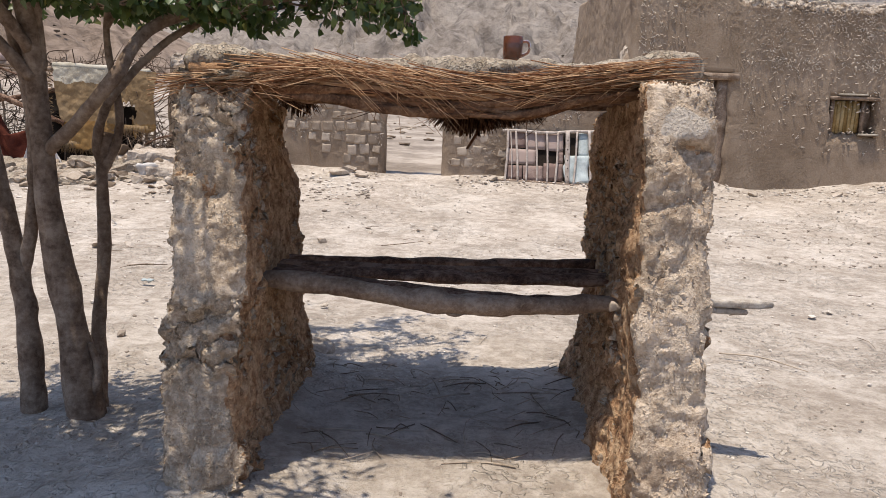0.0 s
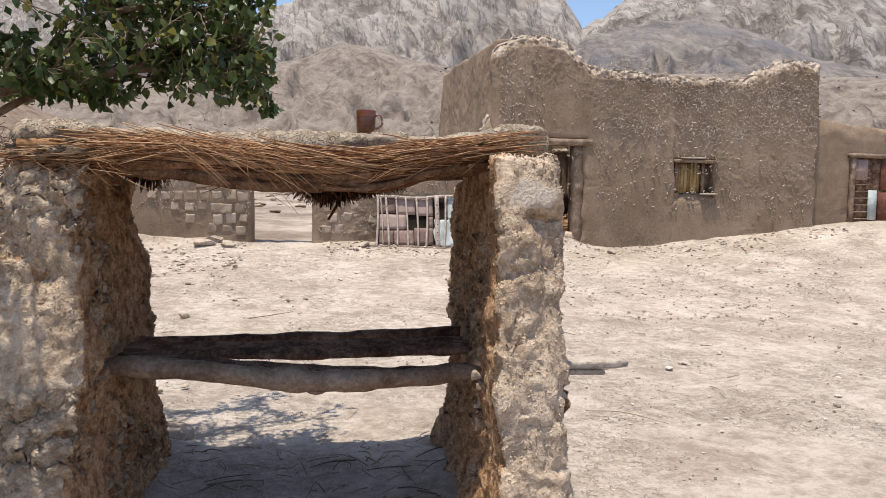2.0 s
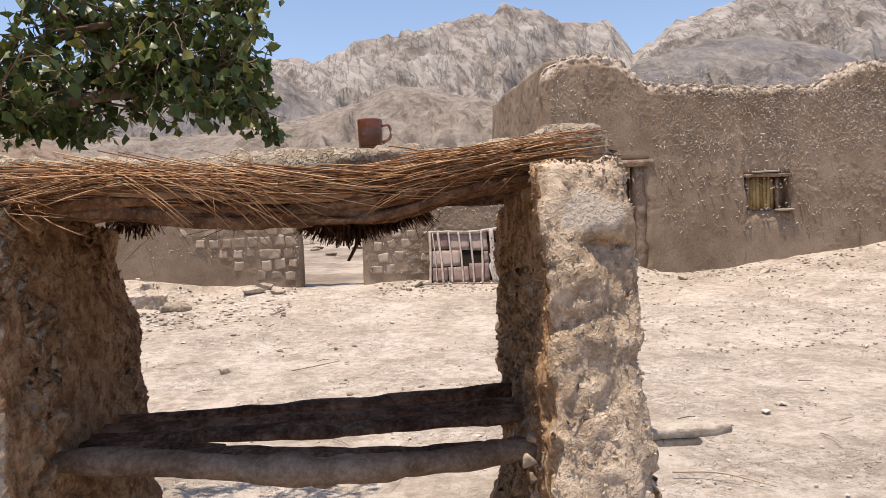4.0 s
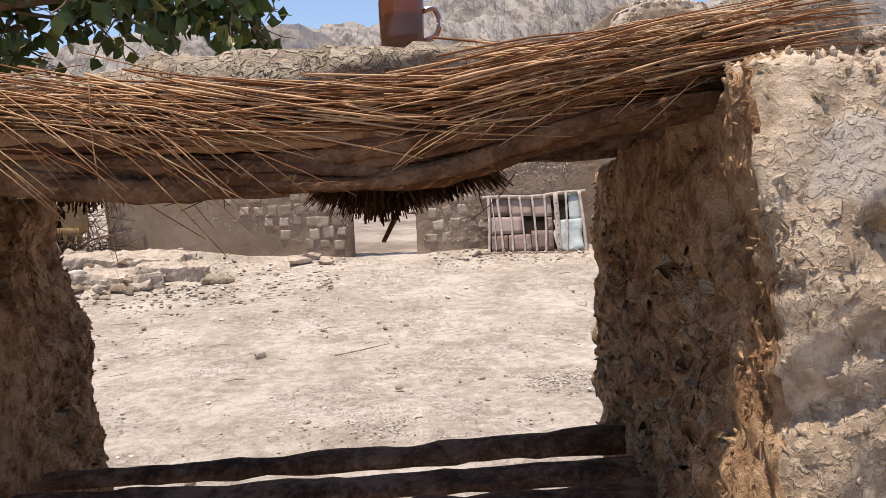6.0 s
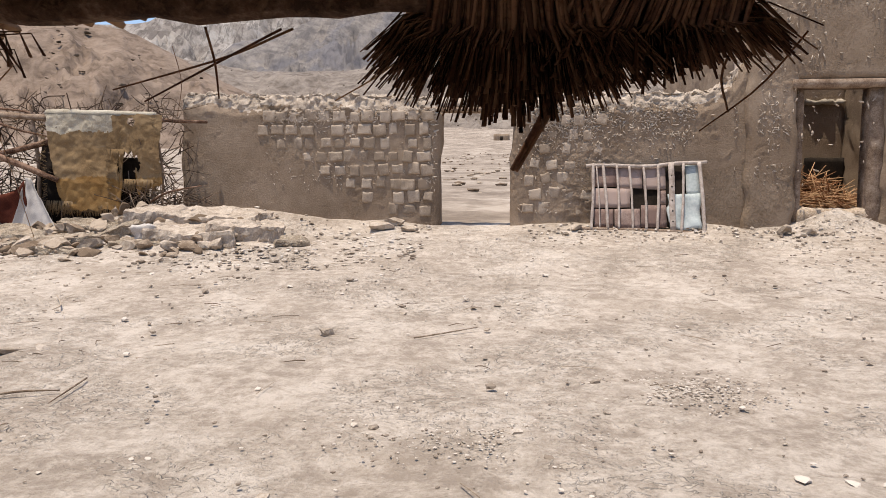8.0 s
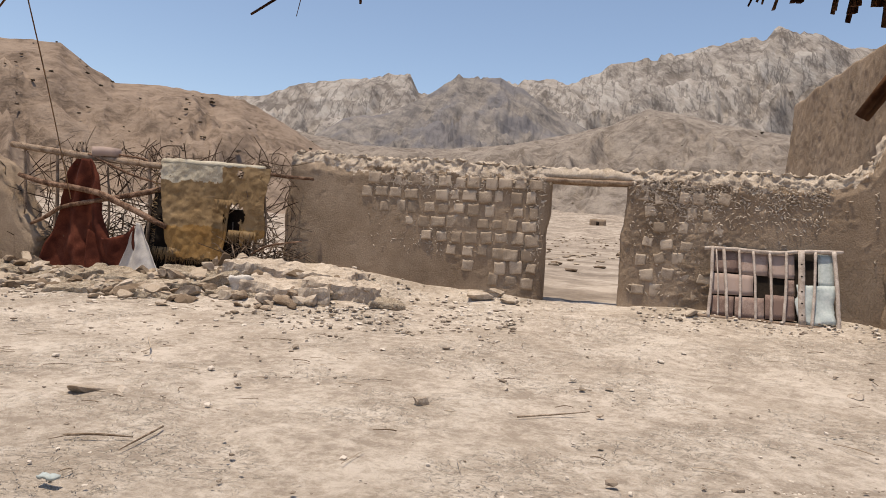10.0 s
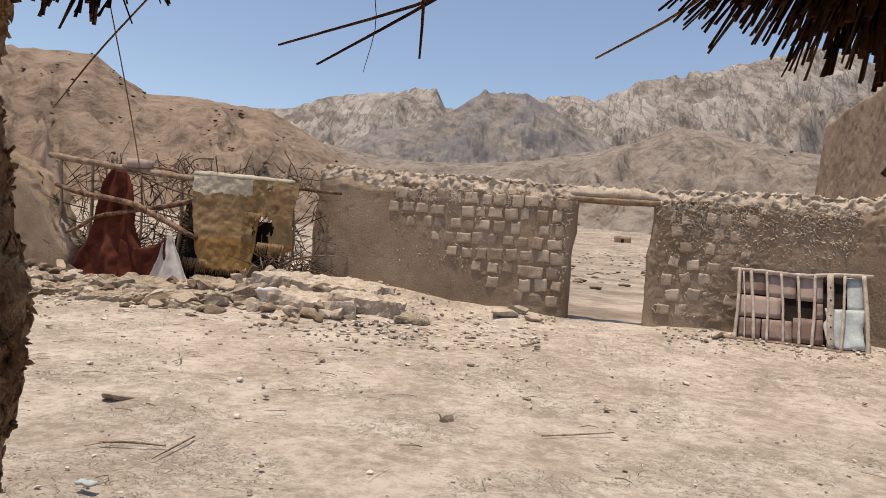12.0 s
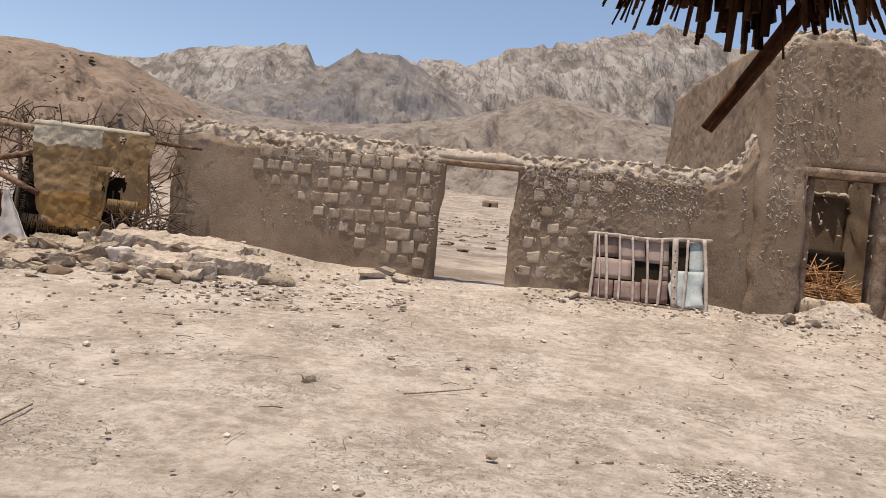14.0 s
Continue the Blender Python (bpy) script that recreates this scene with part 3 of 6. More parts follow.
# ---- mountains ----
def range_of_hills(name, material, profile, near, crest, label, gully, seed, steps=420, rows=46, edge=0.0, rough=0.012):
    """A line of hills round the yard: profile holds bearing and height of the crest in degrees."""
    bearings, heights = np.array(profile).T
    az = np.linspace(bearings[0], bearings[-1], steps)
    el = np.interp(az, bearings, heights)
    s = np.concatenate([np.linspace(0, 1, rows), [1.12, 1.35]])
    A, S = np.meshgrid(np.radians(az), s, indexing="ij")
    E = np.repeat(el[:, None], len(s), 1)
    dist = near + (crest - near) * S
    x, y = np.sin(A) * dist, np.cos(A) * dist
    flat = np.c_[x.ravel(), y.ravel(), 0 * x.ravel()]
    top = 1.3 + np.tan(np.radians(E)) * crest
    low = ground_z(x, np.abs(y)) - 2 - near * 0.01
    shape = np.where(S <= 1, np.clip(S, 0, 1) ** 1.25, 1 - (S - 1) * 1.1)
    z = low + (top - low) * shape
    body = np.clip(S * (1 - S) * 4, 0, 1)
    q = np.c_[(A * crest / gully).ravel(), (dist / gully * 0.8).ravel(), np.full(A.size, seed * 1.7)]
    q = q + 0.6 * np.c_[fbm(q * 1.3, 2, seed + 40), fbm(q * 1.3, 2, seed + 50), 0 * q[:, 0]]
    cut = ridged(q, 5, seed).reshape(A.shape)
    z = z + (top - low) * (0.13 * body * (cut - 1.1) + rough * np.clip(S, 0, 1) * fbm(q * 6, 3, seed + 5).reshape(A.shape))
    n, m = A.shape
    i = np.arange(n * m).reshape(n, m)
    quads = np.stack([i[:-1, :-1], i[:-1, 1:], i[1:, 1:], i[1:, :-1]], -1).reshape(-1, 4)[:, ::-1]
    mesh = Mesh()
    mesh.v, mesh.f = [np.c_[x.ravel(), y.ravel(), z.ravel()]], quads.tolist()
    return single(name, mesh, material, (0, 0, 0), label, "mountain", kind="structure")


range_of_hills("backdrop", PEAK, [(-180, 7), (-120, 8), (-70, 10), (-45, 9.5), (-28.6, 10.6), (-24.6, 12.1), (-22.6, 12.6), (-19, 13.2), (-16.7, 13.5), (-15.9, 12.1), (-12.5, 12.9), (-6.1, 13.8), (-4.4, 13.6), (-1.2, 14.9), (2.3, 15.5), (6.7, 16.6), (9, 16.7), (10.5, 17.3), (12.7, 16.7), (15, 15.9), (18.3, 15.4), (19.9, 13.0), (22.9, 15.0), (28.4, 16.2), (34, 17.0), (45, 14), (70, 11), (120, 8), (180, 7)], 1250, 2300, "pale limestone mountain with tilted strata", 230, 4, steps=1500, rows=64, rough=0.02)
range_of_hills("backdrop", CONE, [(-27, 6), (-21.6, 9.8), (-18, 10.6), (-15, 12.2), (-13, 13.75), (-11.2, 13.6), (-9.7, 13.8), (-7, 12.4), (-4.5, 11.1), (-2.6, 10.1), (2, 6)], 850, 1250, "dark grey conical scree mountain", 110, 11, steps=420, rough=0.016)
range_of_hills("backdrop", CONE, [(14, 7), (20.2, 12.5), (25, 13.4), (28.4, 13.6), (32.5, 12.1), (36, 10.3), (44, 8), (60, 6)], 850, 1300, "dark purplish rounded mountain", 120, 15, steps=420, rough=0.012)
foothills = range_of_hills("backdrop", FOOT, [(-60, 7), (-35, 8.9), (-27, 8.8), (-20, 7.9), (-13.5, 8.1), (-8.4, 8.8), (-3.5, 9.9), (-1, 10.6), (1.6, 11.8), (3.5, 11.6), (6.6, 10.8), (11.5, 10.0), (20, 9.9), (30, 9.6), (40, 8.8), (75, 7), (130, 5)], 430, 800, "brown gravelly foothills", 75, 21, steps=900, rough=0.016)
hillside = range_of_hills("backdrop", HILL, [(-130, 6), (-75, 10), (-55, 11.4), (-45.8, 11.9), (-41.2, 12.5), (-39.3, 11.2), (-37.7, 10.3), (-33.5, 10.6), (-28.9, 10.4), (-26.2, 9.1), (-22, 7.0), (-16, 4.4)], 260, 480, "tan stony hillside", 60, 33, steps=800, rough=0.014)


# ---- mud walls ----
def mud_wall(mesh, x0, x1, y0, y1, bottom, top, res=0.07, r=0.06, amp=0.02, crest=0.35, clod=0.045, seed=0, lean=0.0, rough=None):
    """A stretch of wall between two bearings x0 and x1; top is a height or a function of x. Its upper edge is crumbled."""
    hi = top if callable(top) else (lambda q: np.full(np.shape(q), float(top)))
    peak = float(np.max(hi(np.linspace(x0, x1, 40))))
    p, f = soft_box((x1 - x0, y1 - y0, peak - bottom), res, r)
    p = p + np.array([(x0 + x1) / 2, (y0 + y1) / 2, (peak + bottom) / 2])
    u = (p[:, 2] - bottom) / (peak - bottom)
    p[:, 2] = bottom + u * (hi(p[:, 0]) - bottom)
    below = hi(p[:, 0]) - p[:, 2]
    a = clod * np.clip(1 - below / crest, 0, 1)
    coarse = np.clip(fbm(p / 0.6, 4, seed + 60, 0.65) * 2.0 - 0.25, 0, 1)
    a = np.maximum(a * 0.6, amp * (0.03 + 0.42 * coarse))
    p = p + wobble(p, 1.3, amp * 0.8, seed + 3, 1) + wobble(p, 0.085, a, seed, 2, 0.8)
    # thrown-on clods stand out of the face where rough says so, and along the crest
    zone = np.clip(1.1 - below / crest, 0, 1)
    if rough:
        zone = np.maximum(zone, np.clip(rough(p[:, 0], p[:, 2]) + 0.45 * fbm(p / 0.55, 3, seed + 80), 0, 1))
    warp = p + wobble(p, 0.12, 0.03, seed + 97, 1)
    bits = np.clip(vnoise(warp / 0.065, seed + 90) * 1.1 + 0.9 * vnoise(warp / 0.036, seed + 91) - 0.12, 0, 0.9)
    face = np.clip((y0 + 0.12 - p[:, 1]) / 0.05, 0, 1)
    p[:, 1] -= 0.030 * zone * bits * face
    # the crest hangs a little over the face, in lumps, and the ends are ragged
    crust = np.clip(1.2 - below / (crest * 0.75) + 0.5 * vnoise(p / 0.22, seed + 95), 0, 1)
    lump = np.clip(0.4 + 0.8 * vnoise(warp / 0.10, seed + 93) + 0.8 * vnoise(warp / 0.05, seed + 94), 0, 1.3)
    p[:, 1] += (0.12 * np.clip(1 - below / (crest * 0.9), 0, 1) - 0.060 * crust * lump) * face
    p[:, 2] += 0.035 * np.clip(1 - below / 0.10, 0, 1) * lump
    p[:, 0] += 0.035 * vnoise(np.c_[0 * p[:, 0], p[:, 1] * 2, p[:, 2] / 0.33], seed + 96)
    p[:, 1] += lean * (p[:, 2] - bottom)
    return mesh.add(p, f)


def line_of(*pairs):
    a, b = np.array(pairs, float).T
    return lambda q: np.interp(q, a, b)


yard_top = line_of((-5.6, 2.78), (-5.0, 2.80), (-4.6, 2.74), (-2.9, 2.71), (-1.2, 2.67), (0.0, 2.66), (1.5, 2.70), (2.7, 2.69), (3.1, 2.74), (3.4, 2.92), (3.6, 3.35))
WALL_Y = 15.2
m = Mesh()
mud_wall(m, -5.55, -1.13, WALL_Y, WALL_Y + 0.42, 0.2, yard_top, 0.025, r=0.13, seed=1, amp=0.016, clod=0.06, rough=lambda x, z: np.clip((x + 4.3 - np.clip(2.05 - z, 0, 2) * 1.75) * 2, -1, 0.2))
mud_wall(m, 0.02, 3.95, WALL_Y, WALL_Y + 0.42, 0.2, yard_top, 0.025, r=0.13, seed=1, amp=0.022, clod=0.06, rough=lambda x, z: np.clip((2.3 - x) * 1.0, -0.6, 0.3) + 0.25 * (z > 2.0))
mud_wall(m, -1.35, 0.25, WALL_Y + 0.02, WALL_Y + 0.40, 2.52, yard_top, seed=1, amp=0.02, crest=0.2)
wall_yard = single("wall_north", m, MUD_FAR, (-1.0, WALL_Y, 0.4), "low straw-mud yard wall with exposed adobe bricks and a doorway", "wall", kind="structure")



def paint_lit_crest(ob, top, depth, spread):
    """Gives a wall's weathered, crumbled crest its paler surface, with caught sunlight put into the colour."""
    ob.data.materials.append(CREST)
    base = Vector(ORIGIN[ob.name])
    for poly in ob.data.polygons:
        c = poly.center + base
        under = float(top(c.x)) - c.z
        if under < depth + spread * (noise.noise(c * 3.0) + 0.8 * noise.noise(c * 13.0)):
            poly.material_index = 1


paint_lit_crest(wall_yard, yard_top, 0.20, 0.12)
m = Mesh()
for k in range(3):
    tube(m, [(-1.42, WALL_Y + 0.03 + 0.13 * k, 2.488), (-0.5, WALL_Y + 0.03 + 0.13 * k, 2.478), (0.3, WALL_Y + 0.03 + 0.13 * k, 2.485)], [0.034, 0.036, 0.032], 8, 12, 0.2, k)
part("lintel", m, WOOD, wall_yard, "rough wooden lintel poles over the doorway")

# the wall's ruined end, which runs on past the brushwood fence
m = Mesh()
mud_wall(m, -14.8, -9.75, 14.4, 14.95, 0.0, line_of((-14.8, 2.9), (-11.9, 2.7), (-11.2, 2.5), (-10.7, 2.25), (-10.4, 1.9), (-10.1, 1.45), (-9.75, 1.05)), seed=5, amp=0.03, clod=0.07)
single("wall_west", m, MUD_FAR, (-12, 14.6, 0.4), "broken end of a crumbling mud wall", "wall", kind="structure")

# ---- house ----
roofline = line_of((3.55, 4.62), (3.8, 4.74), (4.1, 4.92), (4.6, 4.98), (5.2, 4.86), (5.5, 4.6), (5.75, 4.38), (7.1, 4.31), (9.25, 4.27), (9.7, 4.55), (10.2, 4.76), (11.05, 4.74))
FRONT = 15.08
m = Mesh()
house_clods = line_of((3.6, 4.3), (5.4, 3.9), (5.9, 2.9), (8.4, 2.7), (9.2, 1.9), (10.2, 1.5), (11.1, 1.3))
house = dict(res=0.023, r=0.12, seed=8, amp=0.018, clod=0.045, crest=0.25, rough=lambda x, z: np.clip((z - house_clods(x)) * 0.8, -0.5, 0.25))
mud_wall(m, 3.62, 4.38, FRONT, FRONT + 0.5, 0.3, roofline, **house)
mud_wall(m, 4.22, 5.80, FRONT + 0.01, FRONT + 0.5, 2.86, roofline, **house)
mud_wall(m, 5.62, 7.72, FRONT, FRONT + 0.5, 0.3, roofline, **house)
mud_wall(m, 7.55, 8.80, FRONT + 0.01, FRONT + 0.5, 2.50, roofline, **house)
mud_wall(m, 7.55, 8.80, FRONT + 0.01, FRONT + 0.5, 0.3, 1.78, 0.055, seed=8, amp=0.022, clod=0.022)
mud_wall(m, 8.60, 11.08, FRONT, FRONT + 0.5, 0.3, roofline, **house)
wall_house = single("wall_house", m, MUD_FAR, (7.4, FRONT, 0.5), "rough straw-mud front wall of a low ruined house", "wall", kind="structure")
paint_lit_crest(wall_house, roofline, 0.14, 0.14)


def crumbs(wall, count, x0, x1, z0, z1, y, chance, seed, depth=0.0):
    """Straw-mud crumbs thrown on a wall's face, thick where chance says so."""
    g = np.random.default_rng(seed)
    shapes = [stone_points(700 + k, 1, 5, 0.6) for k in range(5)]
    out = Mesh()
    while count > 0:
        x, z = g.uniform(x0, x1, 400), g.uniform(z0, z1, 400)
        patch = fbm(np.c_[x / 0.45, 0 * x, z / 0.35], 3, seed + 1)
        for a, b in zip(*(q[g.uniform(size=400) < np.clip(chance(x, z) + 0.8 * patch, 0, 1)] for q in (x, z))):
            s = g.uniform(0.012, 0.034)
            turn = np.array(Euler((g.normal() * 0.5, g.normal() * 0.9, g.normal() * 0.5)).to_matrix())
            pts, faces = shapes[count % 5]
            out.add((pts * (s * g.uniform(1.0, 2.2), s * 0.8, s * 0.7)) @ turn.T + (a, y + depth * g.uniform(), b), faces)
            count -= 1
    tagged(part("mud_crust", out, CREST, wall, "pale crumbs of straw-mud thrown on the face"), kind="stuff")


crumbs(wall_house, 3800, 5.80, 11.0, 1.2, 4.6, FRONT + 0.002, lambda x, z: np.where(z > roofline(x) - 0.05, -9, np.clip((z - house_clods(x)) * 1.2 - 0.1, -0.45, 0.5)) - 9 * ((x > 7.5) & (x < 8.75) & (z > 1.7) & (z < 2.6)), 301)
crumbs(wall_house, 420, 3.76, 5.75, 1.0, 4.7, FRONT + 0.002, lambda x, z: np.where((z > roofline(x) - 0.05) | ((x > 4.1) & (z < 3.0)), -9, np.clip((4.2 - x) * 0.6, -0.5, 0.1) + 0.3 * (np.abs(z - 3.2) < 0.35)), 302)
crumbs(wall_yard, 1500, 0.1, 3.5, 0.8, 2.55, WALL_Y + 0.0, lambda x, z: np.clip((2.4 - x) * 0.4, -0.4, 0.1) + 0.5 * (z > 2.25) - 0.2, 303)
crumbs(wall_yard, 900, -4.2, -1.2, 0.8, 2.5, WALL_Y + 0.0, lambda x, z: np.where(x < -4.1 + np.clip(2.05 - z, 0, 2) * 1.75, -9, -0.1 + 0.5 * (z > 2.3)), 304)
m = Mesh()
p, f = soft_box((0.48, 7.0, 4.9), 0.045, 0.06)
p = p + (3.80, 19.05, 2.5)
p[:, 2] += np.clip((p[:, 2] - 1.0) / 4, 0, 1) * 0.06 * (p[:, 1] - 15.5)
p[:, 0] += 0.05 * np.clip(p[:, 2] - 0.5, 0, 9)
p = p + wobble(p, 0.9, 0.03, 11, 2) + wobble(p, 0.11, 0.013, 12, 2, 0.7)
m.add(p, f)
for a in ((4.2, 11.0, 22.2, 0.0, 4.6), (10.65, 11.05, 15.6, 22.2, 4.5), (6.6, 6.95, 15.6, 19.2, 4.2)):
    if a[3] == 0.0:
        mud_wall(m, a[0], a[1], a[2], a[2] + 0.45, 0.3, a[4], 0.16, seed=9)
    else:
        p, f = soft_box((a[1] - a[0], a[3] - a[2], a[4] - 0.3), 0.16, 0.05)
        p = p + ((a[0] + a[1]) / 2, (a[2] + a[3]) / 2, (a[4] + 0.3) / 2)
        m.add(p + wobble(p, 0.2, 0.03, 10), f)
mud_wall(m, 4.2, 6.65, 18.95, 19.25, 0.3, 3.9, 0.10, seed=14, amp=0.012)
single("wall_house_sides", m, MUD_FAR, (6, 18, 0.5), "straw-mud side and inner walls of a ruined house", "wall", kind="structure")
m = Mesh()
p, f = soft_box((4.3, 6.7, 0.25), 0.3, 0.06)
m.add(p + (8.8, 18.9, 3.95) + wobble(p, 0.6, 0.03, 3), f)
single("roof_slab", m, MUD, (8.8, 18.9, 3.85), "flat mud roof over the house's closed room", "roof", kind="structure")
m = Mesh()
mud_wall(m, 11.0, 16.5, FRONT + 0.12, FRONT + 0.6, 0.6, line_of((11, 3.56), (12, 3.44), (14, 3.3), (16.5, 3.2)), 0.09, seed=18, amp=0.025)
single("wall_east", m, MUD_FAR, (13.5, FRONT + 0.1, 1.0), "lower mud wall that runs on from the house", "wall", kind="structure")
# plain wall that closes the yard behind
m = Mesh()
mud_wall(m, -9.0, 12.0, -9.0, -8.5, -0.3, 2.4, 0.2, seed=21)
single("wall_south", m, MUD_FAR, (1, -8.8, 0), "plain mud wall that closes the yard", "wall", kind="structure")


def plank_box(mesh, lo, hi, res=0.5, r=0.008, seed=0, amp=0.004):
    lo, hi = np.asarray(lo, float), np.asarray(hi, float)
    p, f = soft_box(hi - lo, res, min(r, (hi - lo).min() / 2.2))
    p = p + (lo + hi) / 2
    mesh.add(p + wobble(p, 0.3, amp, seed), f)


# house doorway: frame, lintel, and what lies inside
door = thing("door_1", (5.0, FRONT, 0.75), "open doorway in the mud house with a grey wooden frame", "doorway", kind="structure")
m = Mesh(); plank_box(m, (4.26, FRONT - 0.03, 2.74), (5.80, FRONT + 0.3, 2.87), 0.25, seed=2); part("lintel", m, WOOD, door, "weathered wooden lintel beam")
m = Mesh(); plank_box(m, (4.37, FRONT + 0.12, 0.6), (4.48, FRONT + 0.34, 2.75), 0.3, seed=3); part("frame_post", m, WOOD, door)
m = Mesh(); plank_box(m, (5.42, FRONT + 0.06, 0.6), (5.64, FRONT + 0.36, 2.75), 0.3, seed=4); part("frame_post", m, WOOD, door)
m = Mesh(); plank_box(m, (4.44, FRONT + 0.06, 0.5), (5.62, FRONT + 0.34, 0.90), 0.1, 0.04, seed=5, amp=0.03); part("threshold", m, MUD, door)
m = Mesh(); mud_wall(m, 4.3, 6.6, 18.80, 18.96, 2.86, 2.93, 0.06, 0.02, 0.02, clod=0.03, seed=6)
single("trim", m, PLASTER, (5.4, 18.9, 2.86), "thin pale ledge on the inner wall", "ledge", kind="structure")
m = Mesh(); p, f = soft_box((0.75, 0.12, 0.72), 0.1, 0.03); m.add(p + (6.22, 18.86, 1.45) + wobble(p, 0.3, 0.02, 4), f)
single("black_chest", m, DARKNESS, (6.22, 18.86, 1.09), "black wooden chest front against the inner wall", "chest")

m = Mesh()
rng = np.random.default_rng(5)
for k in range(520):
    r = rng.uniform(0, 1) ** 0.6
    a = rng.uniform(0, 2 * np.pi)
    c = np.array([5.35 + 0.75 * r * np.cos(a), 17.2 + 0.8 * r * np.sin(a), 0.92 + 0.55 * (1 - r) * rng.uniform(0.5, 1)])
    d = rng.normal(size=3) * (1, 1, 0.35)
    d *= rng.uniform(0.2, 0.5) / np.linalg.norm(d)
    tube(m, [c - d, c, c + d + (0, 0, -0.03)], [0.006, 0.009, 0.004], 4)
straw_heap = single("straw_heap", m, STRAW, (5.35, 17.2, 0.7), "loose heap of dry straw inside the doorway", "straw", kind="stuff")
m = Mesh(); p, f = stone_points(77, 3, 3, 0.4); m.add(p * (0.9, 0.9, 0.75) + (5.35, 17.2, 0.75), f)
single("earth_mound", m, STRAW, (5.35, 17.2, 0.5), "chaff-covered mound under the straw", "mound")

# window of the house
win = thing("window_1", (8.16, FRONT, 1.78), "small house window stopped with yellow slats", "window", kind="structure")
m = Mesh()
plank_box(m, (7.64, FRONT - 0.02, 2.46), (8.62, FRONT + 0.25, 2.53), 0.2, seed=6)
part("lintel", m, WOOD, win)
m = Mesh(); plank_box(m, (7.8, FRONT - 0.05, 2.545), (8.35, FRONT + 0.05, 2.59), 0.1, 0.015, seed=8, amp=0.01); part("ledge", m, PLASTER, win, "pale broken ledge over the window")
m = Mesh(); plank_box(m, (8.28, FRONT - 0.06, 1.765), (8.66, FRONT + 0.12, 1.81), 0.1, 0.015, seed=9, amp=0.012); part("sill", m, PLASTER, win, "broken pale sill")
m = Mesh(); plank_box(m, (7.68, FRONT + 0.24, 1.76), (8.64, FRONT + 0.30, 2.50), 0.3, seed=10); part("backing", m, WOOD, win)
for k in range(7):
    m = Mesh(); plank_box(m, (7.82 + 0.075 * k, FRONT + 0.17, 1.80), (7.89 + 0.075 * k, FRONT + 0.20, 2.45), 0.3, 0.006, seed=20 + k); part("slat", m, YELLOW_WOOD, win)
m = Mesh(); plank_box(m, (7.74, FRONT + 0.12, 1.78), (7.81, FRONT + 0.2, 2.47), 0.3, seed=11); part("frame_post", m, WOOD, win)
m = Mesh(); plank_box(m, (8.36, FRONT + 0.12, 1.78), (8.43, FRONT + 0.2, 2.47), 0.3, seed=12); part("frame_post", m, WOOD, win)

# barred door in the far wall
bars = thing("door_2", (12.6, FRONT + 0.1, 1.2), "dark barred wooden door with a pale tin patch in the low wall", "door", kind="structure")
m = Mesh(); plank_box(m, (11.95, FRONT + 0.07, 1.2), (13.1, FRONT + 0.13, 2.72), 0.3, seed=13); part("leaf", m, WOOD_DARK, bars)
for x in (11.95, 13.05):
    m = Mesh(); plank_box(m, (x, FRONT + 0.02, 1.15), (x + 0.1, FRONT + 0.12, 2.75), 0.3, seed=int(x * 9)); part("post", m, WOOD, bars)
m = Mesh(); plank_box(m, (11.9, FRONT + 0.0, 2.70), (13.2, FRONT + 0.14, 2.80), 0.3, seed=15); part("lintel", m, WOOD, bars)
for k in range(9):
    m = Mesh(); tube(m, [(12.0, FRONT + 0.05, 1.32 + 0.155 * k), (12.42, FRONT + 0.05, 1.33 + 0.155 * k)], [0.016, 0.016], 6); part("bar", m, WOOD, bars)
for x0, x1, z0, z1, mat in ((12.05, 12.36, 2.20, 2.66, BOARD), (12.70, 13.02, 1.98, 2.66, RED_BOARD), (12.66, 13.04, 1.28, 1.94, RED_BOARD)):
    m = Mesh(); plank_box(m, (x0, FRONT + 0.03, z0), (x1, FRONT + 0.065, z1), 0.2, seed=int(z0 * 30)); part("panel", m, mat, bars)
m = Mesh(); plank_box(m, (12.40, FRONT + 0.02, 1.30), (12.62, FRONT + 0.05, 1.98), 0.3, seed=17); part("patch", m, TIN, bars, "pale blue tin patch")


# ---- the adobe shelf stand ----
stand = thing("adobe_shelf_stand", (0.0, 3.8, 0.0), "waist-high log shelf between two straw-mud piers under a reed-and-mud roof", "shelter")


